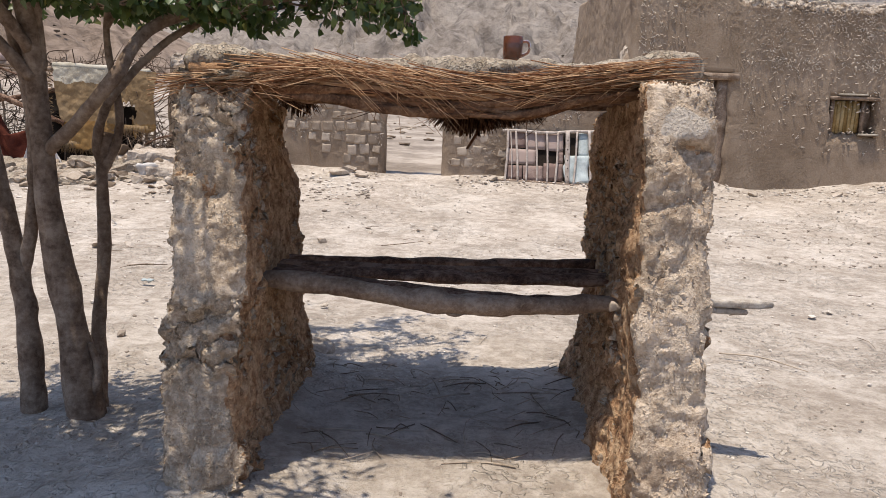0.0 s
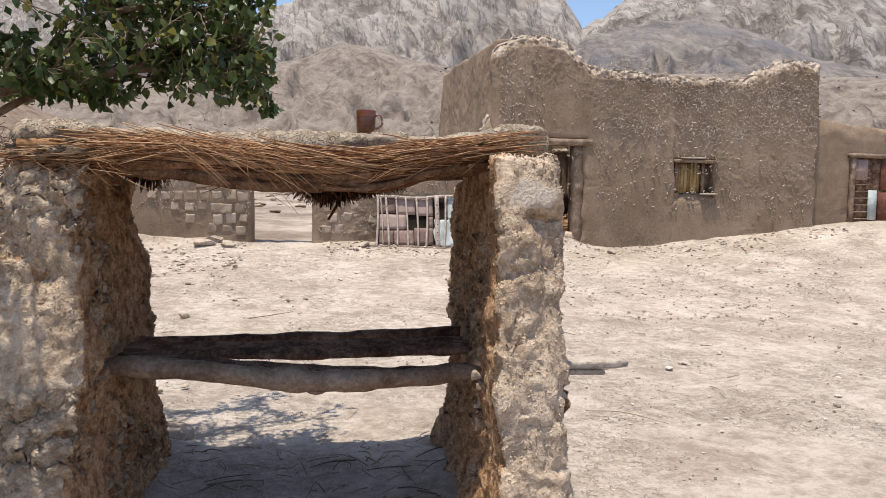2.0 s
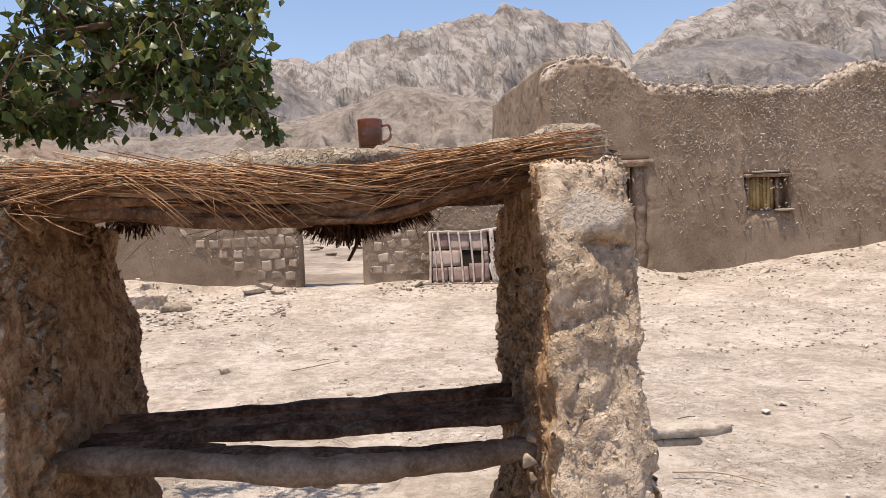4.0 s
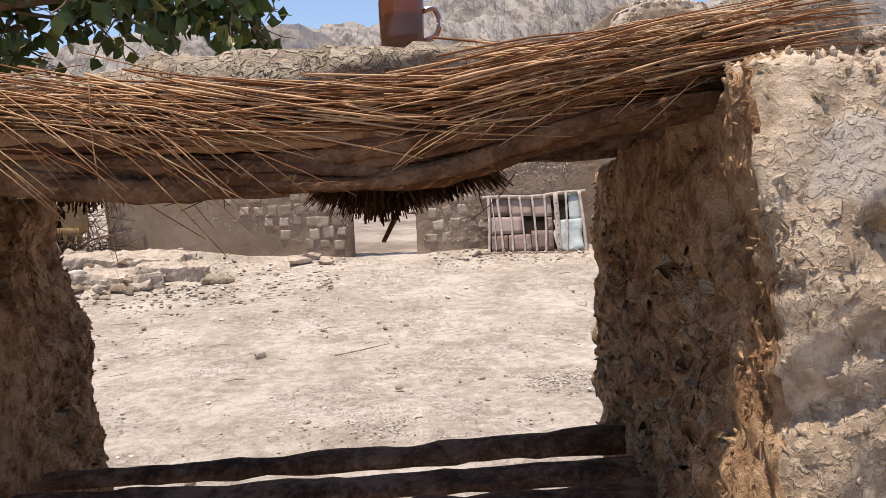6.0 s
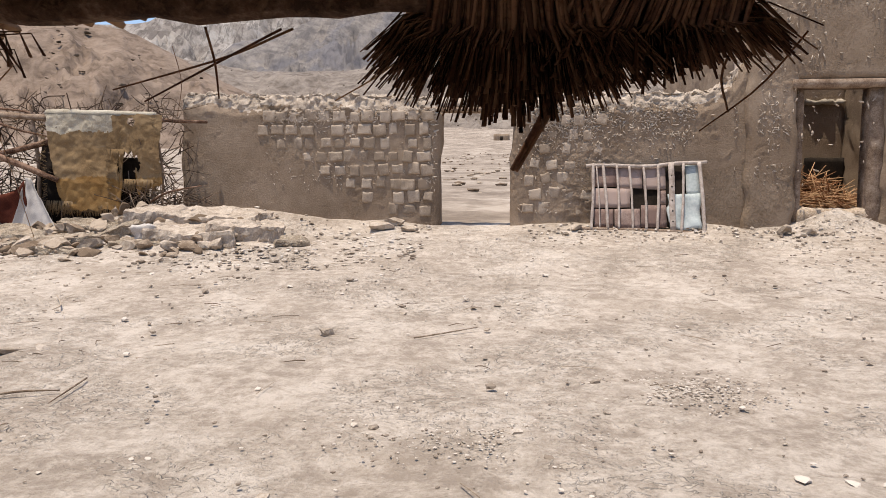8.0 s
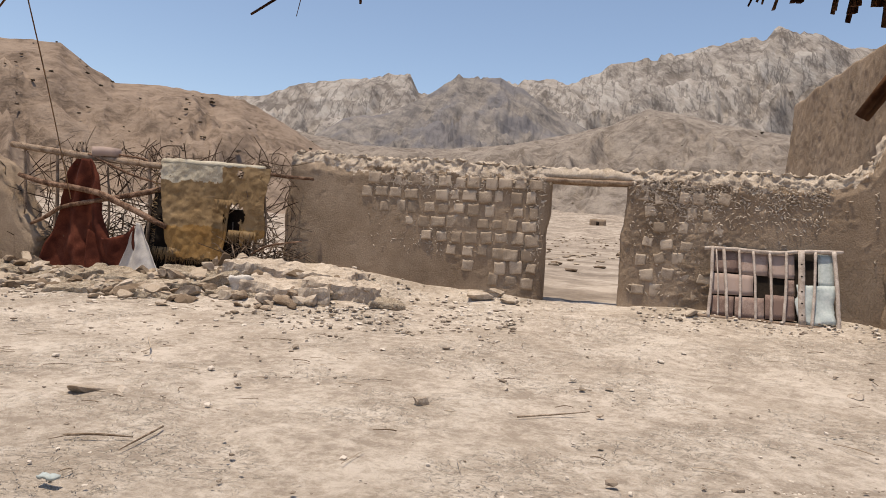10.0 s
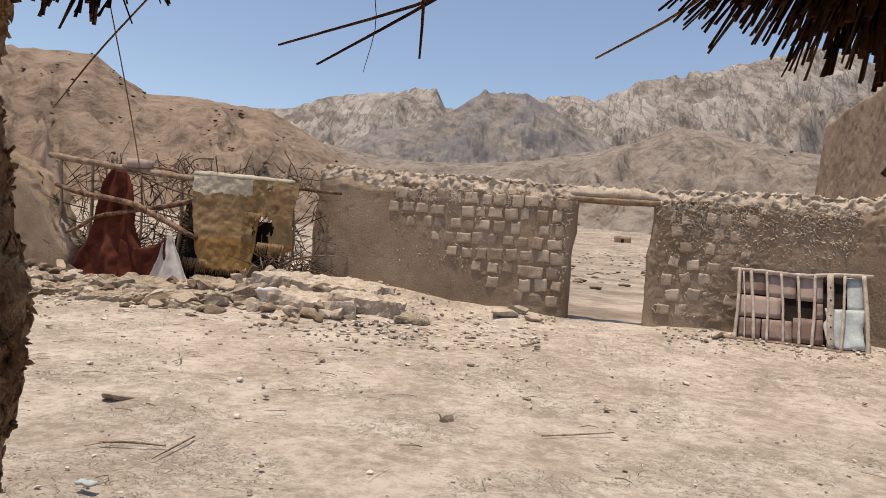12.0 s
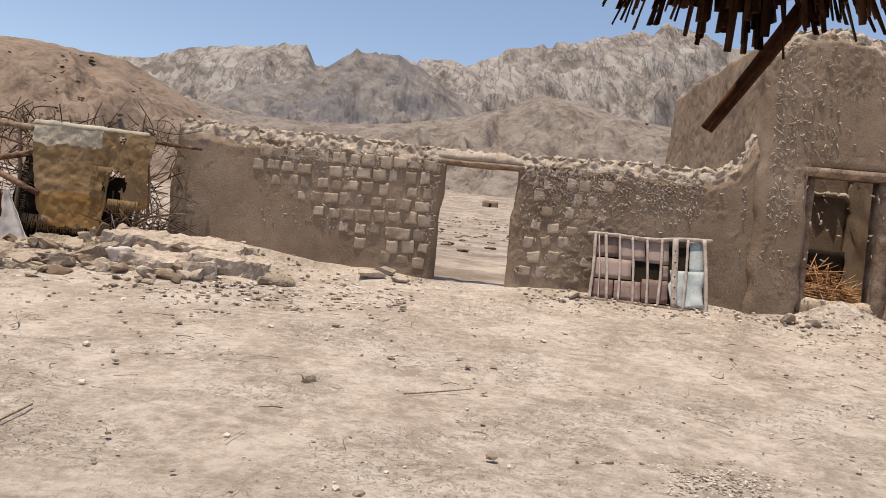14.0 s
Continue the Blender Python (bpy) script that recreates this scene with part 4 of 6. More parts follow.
def pier(inner_front, inner_rear, thick, top_front, top_rear, front, rear, side, seed, foot, waist=0.0, batter=0.26):
    """A rough mud pier, long in y. side: +1 where its outer face looks to +x."""
    depth = rear - front
    h = (top_front + top_rear) / 2 + 0.12
    p, f = soft_box((thick, depth, h), 0.0135, 0.045)
    u, v, w = p[:, 0] / thick + 0.5, p[:, 1] / depth + 0.5, (p[:, 2] + h / 2) / h
    inner = inner_front + (inner_rear - inner_front) * v
    top = top_front + (top_rear - top_front) * v
    out = u if side > 0 else 1 - u
    flare = np.clip(1 - w / 0.45, 0, 1) ** 1.6
    thicker = thick * (1 + 0.10 * (1 - w))
    x = inner + side * out * thicker
    x = x - side * (1 - out) * flare * foot[0] * (0.25 + 0.75 * v) + side * out * flare * foot[1]
    x = x + side * (1 - out) * waist * np.clip((w - 0.70) / 0.20, 0, 1) * v
    y = front - batter * (1 - w) * (1 - v) + depth * v - np.where(v > 0.5, -1, 0.4) * flare * 0.08 * np.abs(v - 0.5) * 2
    z = -0.12 + w * (top + 0.12)
    if side > 0:
        # under the plaster the outer half of the front stands back, and swells again towards the foot
        back = np.clip((out - 0.40 - 0.5 * (1.40 - z)) / 0.12 + 0.5 * vnoise(np.c_[x, y, z] / 0.12, 88), 0, 1) * np.clip((1.462 - z) / 0.03, 0, 1) * np.clip((z - 0.98 - 0.25 * (1 - out)) / 0.16, 0, 1)
        y = y + 0.055 * back * np.clip(1 - v * 6, 0, 1)
    q = np.c_[x, y, z]
    big = wobble(q, 0.42, 0.024, seed, 2)
    mid = wobble(q, 0.15, 0.011, seed + 20, 2, 0.6)
    gap = ridged(q / 0.33, 3, seed + 60)
    crack = np.clip(gap - 1.25, 0, 0.5)[:, None] * np.c_[np.sign(0.5 - u) * 0.0 - (u - 0.5) * 0.10, -(v - 0.5) * 0.10, 0 * u]
    if side > 0:
        # a smoother coat near the top, with a small hole
        calm = np.clip(1.25 - np.hypot((x - 0.905) / 0.12, (z - 1.50) / 0.085) + 0.35 * vnoise(q / 0.07, 77), 0, 0.5)[:, None] * 2
        mid = mid * (1 - 0.9 * calm)
        big = big * (1 - 0.5 * calm)
        hole = 0.012 * np.exp(-((x - 0.945) ** 2 + (z - 1.485) ** 2) / 0.00025) + 0.008 * np.exp(-((x - 0.86) ** 2 + (z - 1.50) ** 2) / 0.0007)
    else:
        calm = 0
    fine = (1 - calm * 0.9) * wobble(q, 0.048, 0.006 + 0.028 * np.clip(fbm(q / 0.3, 3, seed + 9) * 1.5 + 0.45, 0.1, 0.8), seed + 30, 3, 0.7)
    return q + big + mid + crack + fine, f


p, f = pier(-0.735, -0.752, 0.265, 1.60, 1.56, 3.02, 4.38, -1, 3, (0.08, -0.03), 0.12, 0.20)
m = Mesh().add(p, f)
left_pier = part("pier", m, MUD, stand, "lumpy cracked straw-mud pier")
p, f = pier(0.775, 0.905, 0.265, 1.68, 1.58, 2.92, 4.55, 1, 8, (0.13, 0.0))
m = Mesh().add(p, f)
right_pier = part("pier", m, MUD_COATED, stand, "rough straw-mud pier with a plaster patch")
# inner faces take the mud whose colour holds the reddish bounce light
for ob, side in ((left_pier, 1), (right_pier, -1)):
    ob.data.materials.append(MUD_INNER)
    for poly in ob.data.polygons:
        c = poly.center + Vector(ORIGIN[ob.name])
        edge = (3.02 if side > 0 else 2.92) - (0.20 if side > 0 else 0.26) * max(0.0, 1 - c.z / 1.7)
        if poly.normal.x * side > 0.28 + 0.25 * noise.noise(c * 11) and c.y > edge + 0.045 + 0.03 * noise.noise(c * 7):
            poly.material_index = 1


def pier_crumbs(ob, count, seed):
    """Bits of straw-mud that stand out of a pier's faces, in the colour of each face."""
    g = np.random.default_rng(seed)
    shapes = [stone_points(760 + k, 1, 5, 0.6) for k in range(5)]
    rough, tinted = Mesh(), Mesh()
    base = np.array(ORIGIN[ob.name])
    polys = ob.data.polygons
    for k, n in enumerate(g.integers(len(polys), size=count)):
        c = np.array(polys[int(n)].center) + base
        coat = math.hypot((c[0] - 0.915) / 0.10, (c[2] - 1.52) / 0.065)
        if (c[0] > 0 and c[1] < 3.0 and coat < 1.2) or vnoise(c[None] / 0.16, seed + 2)[0] < g.uniform(-0.55, 0.25):
            continue
        s = g.uniform(0.004, 0.010)
        turn = np.array(Euler((g.uniform(0, 6), g.uniform(0, 6), g.uniform(0, 6))).to_matrix())
        pts, faces = shapes[k % 5]
        (tinted if polys[int(n)].material_index else rough).add((pts * (s * g.uniform(1.0, 2.6), s * 0.8, s * 0.6)) @ turn.T + c, faces)
    for bits, mat in ((rough, ob.data.materials[0]), (tinted, MUD_INNER)):
        tagged(part("mud_crust", bits, mat, ob, "straw-mud crumbs on the pier's face"), kind="stuff")


pier_crumbs(left_pier, 15000, 501)
pier_crumbs(right_pier, 17000, 502)
# loose block at the left pier's foot
m = Mesh()
p, f = soft_box((0.20, 0.22, 0.24), 0.025, 0.04)
m.add(p + (-0.90, 3.04, 0.10) + wobble(p, 0.12, 0.018, 12), f)
part("foot_block", m, MUD, left_pier, "cracked-off mud block at the pier's foot")
for k, (x, y, z, s) in enumerate(((0.735, 3.0, 0.80, 0.03), (0.74, 2.985, 0.755, 0.022), (0.92, 2.885, 0.93, 0.028), (0.95, 2.885, 0.90, 0.024))):
    p, f = stone_points(300 + k, 2, 7, 0.9)
    m = Mesh().add(p * s + (x, y, z), f)
    part("stone", m, ROCK, right_pier, "pale stone set in the mud")

# shelf of logs and old planks
SHELF = (
    ("log", WOOD, [(-0.86, 3.36, 0.795), (-0.35, 3.33, 0.76), (0.14, 3.32, 0.712), (0.5, 3.31, 0.725), (0.98, 3.36, 0.745)], [0.045, 0.055, 0.062, 0.052, 0.045], (1.0, 0.8), "bent grey-brown front log"),
    ("log", WOOD_DARK, [(-0.9, 3.43, 0.765), (-0.2, 3.42, 0.745), (0.4, 3.41, 0.715), (1.02, 3.44, 0.73)], [0.045, 0.06, 0.055, 0.05], (1.2, 0.55), "flat dark split log"),
    ("log", WOOD_DARK, [(-0.95, 3.58, 0.775), (-0.6, 3.55, 0.77), (-0.25, 3.52, 0.755)], [0.07, 0.05, 0.02], (1.2, 0.4), ""),
    ("log", WOOD_DARK, [(-0.95, 3.65, 0.775), (-0.3, 3.64, 0.77), (0.3, 3.64, 0.77), (1.05, 3.68, 0.785)], [0.05, 0.055, 0.065, 0.06], (1.2, 0.45), ""),
    ("log", WOOD_DARK, [(-1.0, 3.80, 0.770), (-0.3, 3.82, 0.767), (0.3, 3.845, 0.767), (1.08, 3.88, 0.775)], [0.04, 0.044, 0.048, 0.05], (1.2, 0.5), ""),
    ("log", WOOD_DARK, [(-1.0, 3.98, 0.765), (-0.45, 4.01, 0.762), (0.03, 4.055, 0.762), (0.5, 4.09, 0.765), (1.1, 4.15, 0.77)], [0.036, 0.038, 0.046, 0.056, 0.062], (1.15, 0.6), "broad dark rear log"),
)
for k, (name, mat, line, radii, squash, label) in enumerate(SHELF):
    m = Mesh()
    tube(m, line, radii, 14, 46, 0.22, 30 + k, squash)
    part(name, m, mat, stand, label)
for k, (ln, wide, thick, dx, dz) in enumerate(((0.62, 0.125, 0.032, 0.0, 0.014), (0.52, 0.11, 0.026, -0.05, -0.017))):
    p, f = soft_box((ln, wide, thick), 0.012, 0.005)
    taper = 1 - 0.45 * np.clip((p[:, 0] / ln - 0.30) / 0.2, 0, 1)
    p[:, 1] = p[:, 1] * taper + 0.01 * np.sin(p[:, 0] * 9)
    p[:, 0] += np.where(p[:, 0] > 0.15, 0.05 * vnoise(np.c_[p[:, 1] * 70 + k, p[:, 2] * 20, 0 * p[:, 0]], 8), 0)
    p[:, 2] += 0.005 * vnoise(np.c_[p[:, 0] * 3, p[:, 1] * 70, 0 * p[:, 0] + k], 3) - 0.03 * (p[:, 0] + 0.3)
    m = Mesh().add(p + (1.19 + dx, 3.40, 0.755 + dz), f)
    part("plank_end", m, WOOD_GREY, stand, "sun-bleached split plank end past the pier")
for k, (x, z) in enumerate(((0.12, 0.675),)):
    p, f = stone_points(320 + k, 2, 5, 0.8)
    m = Mesh().add(p * (0.06, 0.03, 0.025) + (x, 3.31, z), f)
    part("knot", m, WOOD, stand)
m = Mesh(); tube(m, [(0.6, 3.60, 0.775), (0.52, 3.56, 0.78), (0.45, 3.55, 0.775)], [0.016, 0.011, 0.005], 6, 6, 0.2); part("splinter", m, WOOD_DARK, stand)


# roof: beams along the front, stalks across, mud on top, straw over the edge
def roof_under(x):
    return np.interp(x, (-0.95, -0.4, 0.0, 0.27, 0.45, 0.61, 0.95), (1.55, 1.535, 1.51, 1.50, 1.525, 1.575, 1.61))


BEAMS = ((3.17, 0.00, 0.042), (3.25, 0.012, 0.045), (3.165, 0.072, 0.042), (3.34, 0.045, 0.045))
for k, (y, dz, r) in enumerate(BEAMS):
    xs = np.linspace(-0.98, 0.80 if k == 2 else 1.02, 7)
    m = Mesh()
    tube(m, np.c_[xs, y + 0.015 * np.sin(xs * 4 + k), roof_under(xs) + 0.012 + 0.8 * r + dz + 0.008 * np.sin(xs * 5 + 2 * k)], [r * 0.8, r, r * 1.1, r, r * 0.75], 16, 70, 0.3, 50 + k, (1.0, 0.75))
    part("front_beam", m, (STEM, FROND, STALK, FROND)[k], stand, "brown dry palm-stem beam")
rng = np.random.default_rng(14)
for k in range(48):
    x0 = rng.uniform(-0.9, 0.2)
    x1 = min(x0 + rng.uniform(0.5, 1.0), 0.9)
    xs = np.linspace(x0, x1, 6)
    lay = rng.uniform(0.02, 0.15)
    m = Mesh()
    tube(m, np.c_[xs, 3.115 + 0.010 * np.sin(xs * 7 + k) + 0.02 * rng.uniform(), roof_under(xs) + lay + 0.012 * np.sin(xs * 6 + 3 * k)], [0.004, rng.uniform(0.009, 0.021), 0.006], 8, 24, 0.35, 150 + k, (0.35, 1.0))
    part("frond_strip", m, (STALK, STEM, STEM, FROND)[k % 4], stand)
for k, y in enumerate((3.55, 3.95, 4.28)):
    m = Mesh()
    tube(m, [(-1.05, y, 1.64), (-0.4, y + 0.02, 1.635), (0.3, y - 0.02, 1.635), (1.08, y, 1.66)], [0.04, 0.045, 0.04], 12, 30, 0.25, 60 + k)
    part("cross_beam", m, WOOD_DARK, stand)
rng = np.random.default_rng(12)
m = Mesh()
for k in range(230):
    x = rng.uniform(-1.0, 1.05)
    d = rng.uniform(-0.08, 0.08)
    end = rng.uniform(4.30, 4.48)
    z = 1.665 + 0.02 * x + rng.uniform(-0.012, 0.012)
    tube(m, [(x, 3.2, z), (x + d * 0.5, 3.8, z), (x + d, end, z - rng.uniform(0.0, 0.03))], [0.008, 0.010, 0.008], 5, 4)
part("reed_layer", m, STALK, stand, "layer of reeds laid across the beams")


# palm leaf fans whose cut ends hang over the rear edge
def fan(cx, width, drop, count, seed, lift=0.0):
    mesh = Mesh()
    g = np.random.default_rng(seed)
    for _ in range(count):
        u = g.uniform(-1, 1)
        ln = drop * (1 - 0.45 * abs(u) ** 1.5) * g.uniform(0.55, 1.0)
        x0 = cx + u * width * 0.55 + g.normal() * 0.01
        y0 = 4.32 + g.uniform(-0.06, 0.06)
        z0 = 1.585 + lift + g.uniform(-0.02, 0.03)
        tip = (x0 + u * width * 0.5 + g.normal() * 0.012, y0 + 0.06 + g.uniform(-0.03, 0.03), z0 - ln)
        mid = ((x0 + tip[0]) / 2, y0 + 0.07, (z0 + tip[2]) / 2 + 0.03)
        w = g.uniform(0.0016, 0.0031)
        tube(mesh, [(x0 - u * 0.03, y0 - 0.15, z0 + 0.03), (x0, y0, z0), mid, tip], [w, w, w, w * 0.9], 4, 0, 0, 0, (1.6, 0.6))
    return mesh


part("leaf_fan", fan(0.17, 0.22, 0.145, 900, 1), FROND, stand, "hanging brown fan of cut palm leaves")
part("leaf_fan", fan(0.36, 0.22, 0.085, 480, 2), FROND, stand, "shorter hanging fan of cut palm leaves")
part("leaf_fan", fan(-0.80, 0.12, 0.075, 130, 3), FROND, stand, "hanging brown fan of cut palm leaves")
for k, (line, r) in enumerate((
    ([(0.27, 4.38, 1.57), (0.225, 4.44, 1.475), (0.165, 4.505, 1.368)], 0.0068),
    ([(0.280, 4.38, 1.57), (0.234, 4.445, 1.475), (0.172, 4.51, 1.366)], 0.0052),
    ([(-0.20, 4.42, 1.60), (-0.36, 4.52, 1.572), (-0.60, 4.56, 1.522)], 0.004),
    ([(-0.22, 4.42, 1.60), (-0.37, 4.52, 1.565), (-0.55, 4.585, 1.502)], 0.004),
    ([(-0.36, 4.44, 1.61), (-0.37, 4.50, 1.56), (-0.385, 4.55, 1.502)], 0.004),
    ([(0.02, 4.42, 1.58), (-0.06, 4.46, 1.53), (-0.15, 4.5, 1.49)], 0.003),
    ([(-0.70, 4.42, 1.55), (-0.80, 4.44, 1.47), (-0.88, 4.46, 1.40)], 0.0022),
    ([(-0.78, 4.42, 1.56), (-0.755, 4.46, 1.40), (-0.735, 4.5, 1.24)], 0.0014),
    ([(-0.42, 4.44, 1.58), (-0.415, 4.46, 1.52), (-0.43, 4.47, 1.46)], 0.0010),
    ([(0.62, 4.42, 1.58), (0.56, 4.45, 1.50), (0.47, 4.46, 1.43)], 0.003),
    ([(0.52, 4.42, 1.58), (0.50, 4.45, 1.52), (0.515, 4.46, 1.46)], 0.004),
)):
    r = r if r > 0.005 else r * 0.6
    m = Mesh(); tube(m, line, [r, r, r * 0.7], 5, 8); part("loose_stalk", m, FROND if r > 0.002 else STRAW, stand)

# mud on the roof, thicker and raised over both piers
p, f = soft_box((2.08, 1.27, 0.13), 0.020, 0.05)
p = p + (0.02, 3.80, 1.685)
lift = 0.045 * np.exp(-(((p[:, 0] - 0.93) / 0.16) ** 2)) + 0.03 * np.exp(-(((p[:, 0] + 0.9) / 0.2) ** 2)) + 0.025 * p[:, 0]
p[:, 2] += np.where(p[:, 2] > 1.67, lift, lift * 0.3 + 0.02)
thin = np.clip((p[:, 2] - 1.63) / 0.1, 0, 1)
p[:, 1] += np.where(p[:, 1] < 3.35, 0.05 * fbm(np.c_[p[:, 0] * 4, 0 * thin, thin], 3, 5), 0)
p = p + wobble(p, 0.3, 0.010, 70, 2) + wobble(p, 0.055, 0.012, 71, 2, 0.8)
m = Mesh().add(p, f)
part("mud_roof", m, CLOD, stand, "pale crumbling mud spread over the roof")
for x, sx, sz, seed in ((-0.86, 0.20, 0.055, 91), (0.88, 0.19, 0.036, 95)):
    p, f = stone_points(seed, 5, 4, 1.0)
    p = p + wobble(p, 0.6, 0.12, seed, 2) + wobble(p, 0.22, 0.13, seed + 1, 3, 0.8)
    m = Mesh().add(p * (sx, 0.20, sz) + (x, 3.24, 1.680 + 0.045 * x), f)
    part("mud_lump", m, MUD, stand, "lump of straw-mud that binds roof and pier")

# straw bundle combed along the front edge
rng = np.random.default_rng(21)
m = Mesh()
for k in range(330):
    x = rng.uniform(-0.62, 0.62)
    ln = rng.uniform(0.18, 0.55)
    lay = rng.uniform(0, 1)
    z = roof_under(x) + 0.085 + lay * 0.098
    y = 3.14 - 0.035 * np.sin(lay * 3.1) + rng.uniform(-0.012, 0.012)
    tilt = -0.22 * (1 - abs(x)) * np.sign(0.35 - x) * rng.uniform(0.2, 1.0) + rng.normal() * 0.06
    a, b = x - ln / 2, x + ln / 2
    sag = rng.uniform(0, 0.02)
    r = rng.uniform(0.0009, 0.0021)
    lo, hi = z - tilt * ln / 2, z + tilt * ln / 2
    floor_z = roof_under(x) + 0.005
    tube(m, [(a, y, max(lo, floor_z)), (x, y - 0.008, max(z - sag, floor_z)), (b, y, max(hi, floor_z))], [r, r, r * 0.5], 4, 5)
for k in range(120):
    x = rng.uniform(0.45, 0.92)
    ln = rng.uniform(0.15, 0.40)
    z = 1.665 + 0.10 * (x - 0.45) + rng.uniform(-0.035, 0.05)
    y = 3.10 - rng.uniform(0.0, 0.05)
    rise = rng.uniform(0.02, 0.22)
    r = rng.uniform(0.0009, 0.0020)
    tube(m, [(x - ln / 2, y, z - rise * ln / 2), (x, y - 0.01, z + 0.006), (min(x + ln / 2, 1.04), y + 0.01, z + rise * ln / 2)], [r, r, r * 0.5], 4, 5)
for k in range(110):
    x = rng.uniform(-1.0, -0.5)
    ln = rng.uniform(0.15, 0.40)
    z = 1.60 + 0.10 * (x + 1.0) + rng.uniform(-0.03, 0.04)
    y = 3.09 - rng.uniform(0.0, 0.05)
    rise = rng.uniform(0.0, 0.35)
    r = rng.uniform(0.0009, 0.0020)
    tube(m, [(max(x - ln / 2, -1.12), y, z - rise * ln / 2), (x, y - 0.01, z), (x + ln / 2, y + 0.01, z + rise * ln / 2)], [r, r, r * 0.5], 4, 5)
tagged(part("thatch", m, STRAW, stand, "golden straw combed along the roof's front edge"), kind="stuff")
rng = np.random.default_rng(23)
m = Mesh()
for k in range(46):
    x = rng.uniform(-0.45, -0.05)
    ln = rng.uniform(0.16, 0.36)
    z = roof_under(x) + rng.uniform(0.11, 0.165)
    ang = max(rng.uniform(-0.95, -0.12), -np.arcsin(min(1.0, 0.20 / ln)))
    y = 3.105 - rng.uniform(0, 0.03)
    r = rng.uniform(0.0007, 0.0014)
    tube(m, [(x, y, z), (x + ln * 0.5 * np.cos(ang), y - 0.02, z + ln * 0.45 * np.sin(ang)), (x + ln * np.cos(ang), y - 0.012, z + ln * np.sin(ang) - 0.015)], [r, r, r * 0.5], 4, 5)
for k in range(40):
    x = rng.uniform(0.35, 0.85)
    ln = rng.uniform(0.08, 0.20)
    ang = np.pi + rng.uniform(0.05, 0.75)
    z = roof_under(x) + rng.uniform(0.07, 0.14)
    r = rng.uniform(0.0007, 0.0014)
    tube(m, [(x, 3.10, z), (x + ln * 0.5 * np.cos(ang), 3.085, z + ln * 0.5 * np.sin(ang)), (x + ln * np.cos(ang), 3.09, z + ln * np.sin(ang))], [r, r, r * 0.5], 4, 5)
for k in range(26):
    x = rng.uniform(-0.98, -0.62)
    ln = rng.uniform(0.10, 0.24)
    ang = rng.uniform(-0.75, 0.1)
    z = roof_under(x) + rng.uniform(0.03, 0.10)
    r = rng.uniform(0.0007, 0.0014)
    tube(m, [(x, 3.12, z), (x + ln * 0.5 * np.cos(ang), 3.0, z + ln * 0.5 * np.sin(ang)), (x + ln * np.cos(ang), 3.0, z + ln * np.sin(ang))], [r, r, r * 0.5], 4, 5)
for line in ([(-0.16, 3.09, 1.70), (-0.155, 3.08, 1.58), (-0.135, 3.09, 1.42)], [(-0.36, 3.09, 1.60), (-0.2, 3.07, 1.58), (0.0, 3.09, 1.45)], [(0.80, 3.10, 1.62), (0.79, 3.08, 1.55), (0.80, 3.09, 1.47)]):
    tube(m, line, [0.0013, 0.0012, 0.0007], 4, 8)
tagged(part("loose_straw", m, STRAW, stand, "loose straws that hang from the roof's edge"), kind="stuff")

# ---- mug on the roof ----
MUG = (0.304, 3.33, 1.762)
mug = thing("mug", MUG, "brown glass mug with a handle, standing on the mud roof", "mug")
prof = [(0.0, 0.0), (0.034, 0.0), (0.038, 0.003), (0.040, 0.03), (0.0415, 0.095), (0.0405, 0.098), (0.039, 0.096), (0.0375, 0.03), (0.034, 0.010), (0.0, 0.009)]
m = Mesh()
sides = 28
pts, faces = [], []
for r, z in prof:
    pts += [(r * math.cos(2 * math.pi * j / sides), r * math.sin(2 * math.pi * j / sides), z) for j in range(sides)]
for i in range(len(prof) - 1):
    for j in range(sides):
        k = (j + 1) % sides
        faces.append((i * sides + j, i * sides + k, (i + 1) * sides + k, (i + 1) * sides + j))
m.add(np.array(pts) + MUG, faces)
part("cup", m, GLASS, mug)
m = Mesh()
tube(m, np.array([(0.040, 0, 0.078), (0.060, 0, 0.080), (0.069, 0, 0.060), (0.064, 0, 0.036), (0.040, 0, 0.022)]) + MUG, [0.006, 0.0055, 0.006], 10, 18)
part("handle", m, GLASS, mug)


m = Mesh()
tube(m, [(MUG[0], MUG[1], MUG[2] + 0.0105), (MUG[0], MUG[1], MUG[2] + 0.04), (MUG[0], MUG[1], MUG[2] + 0.070)], [0.0335, 0.0368, 0.0380], 28, 10)
part("drink", m, TEA, mug, "dark red-brown drink in the glass")


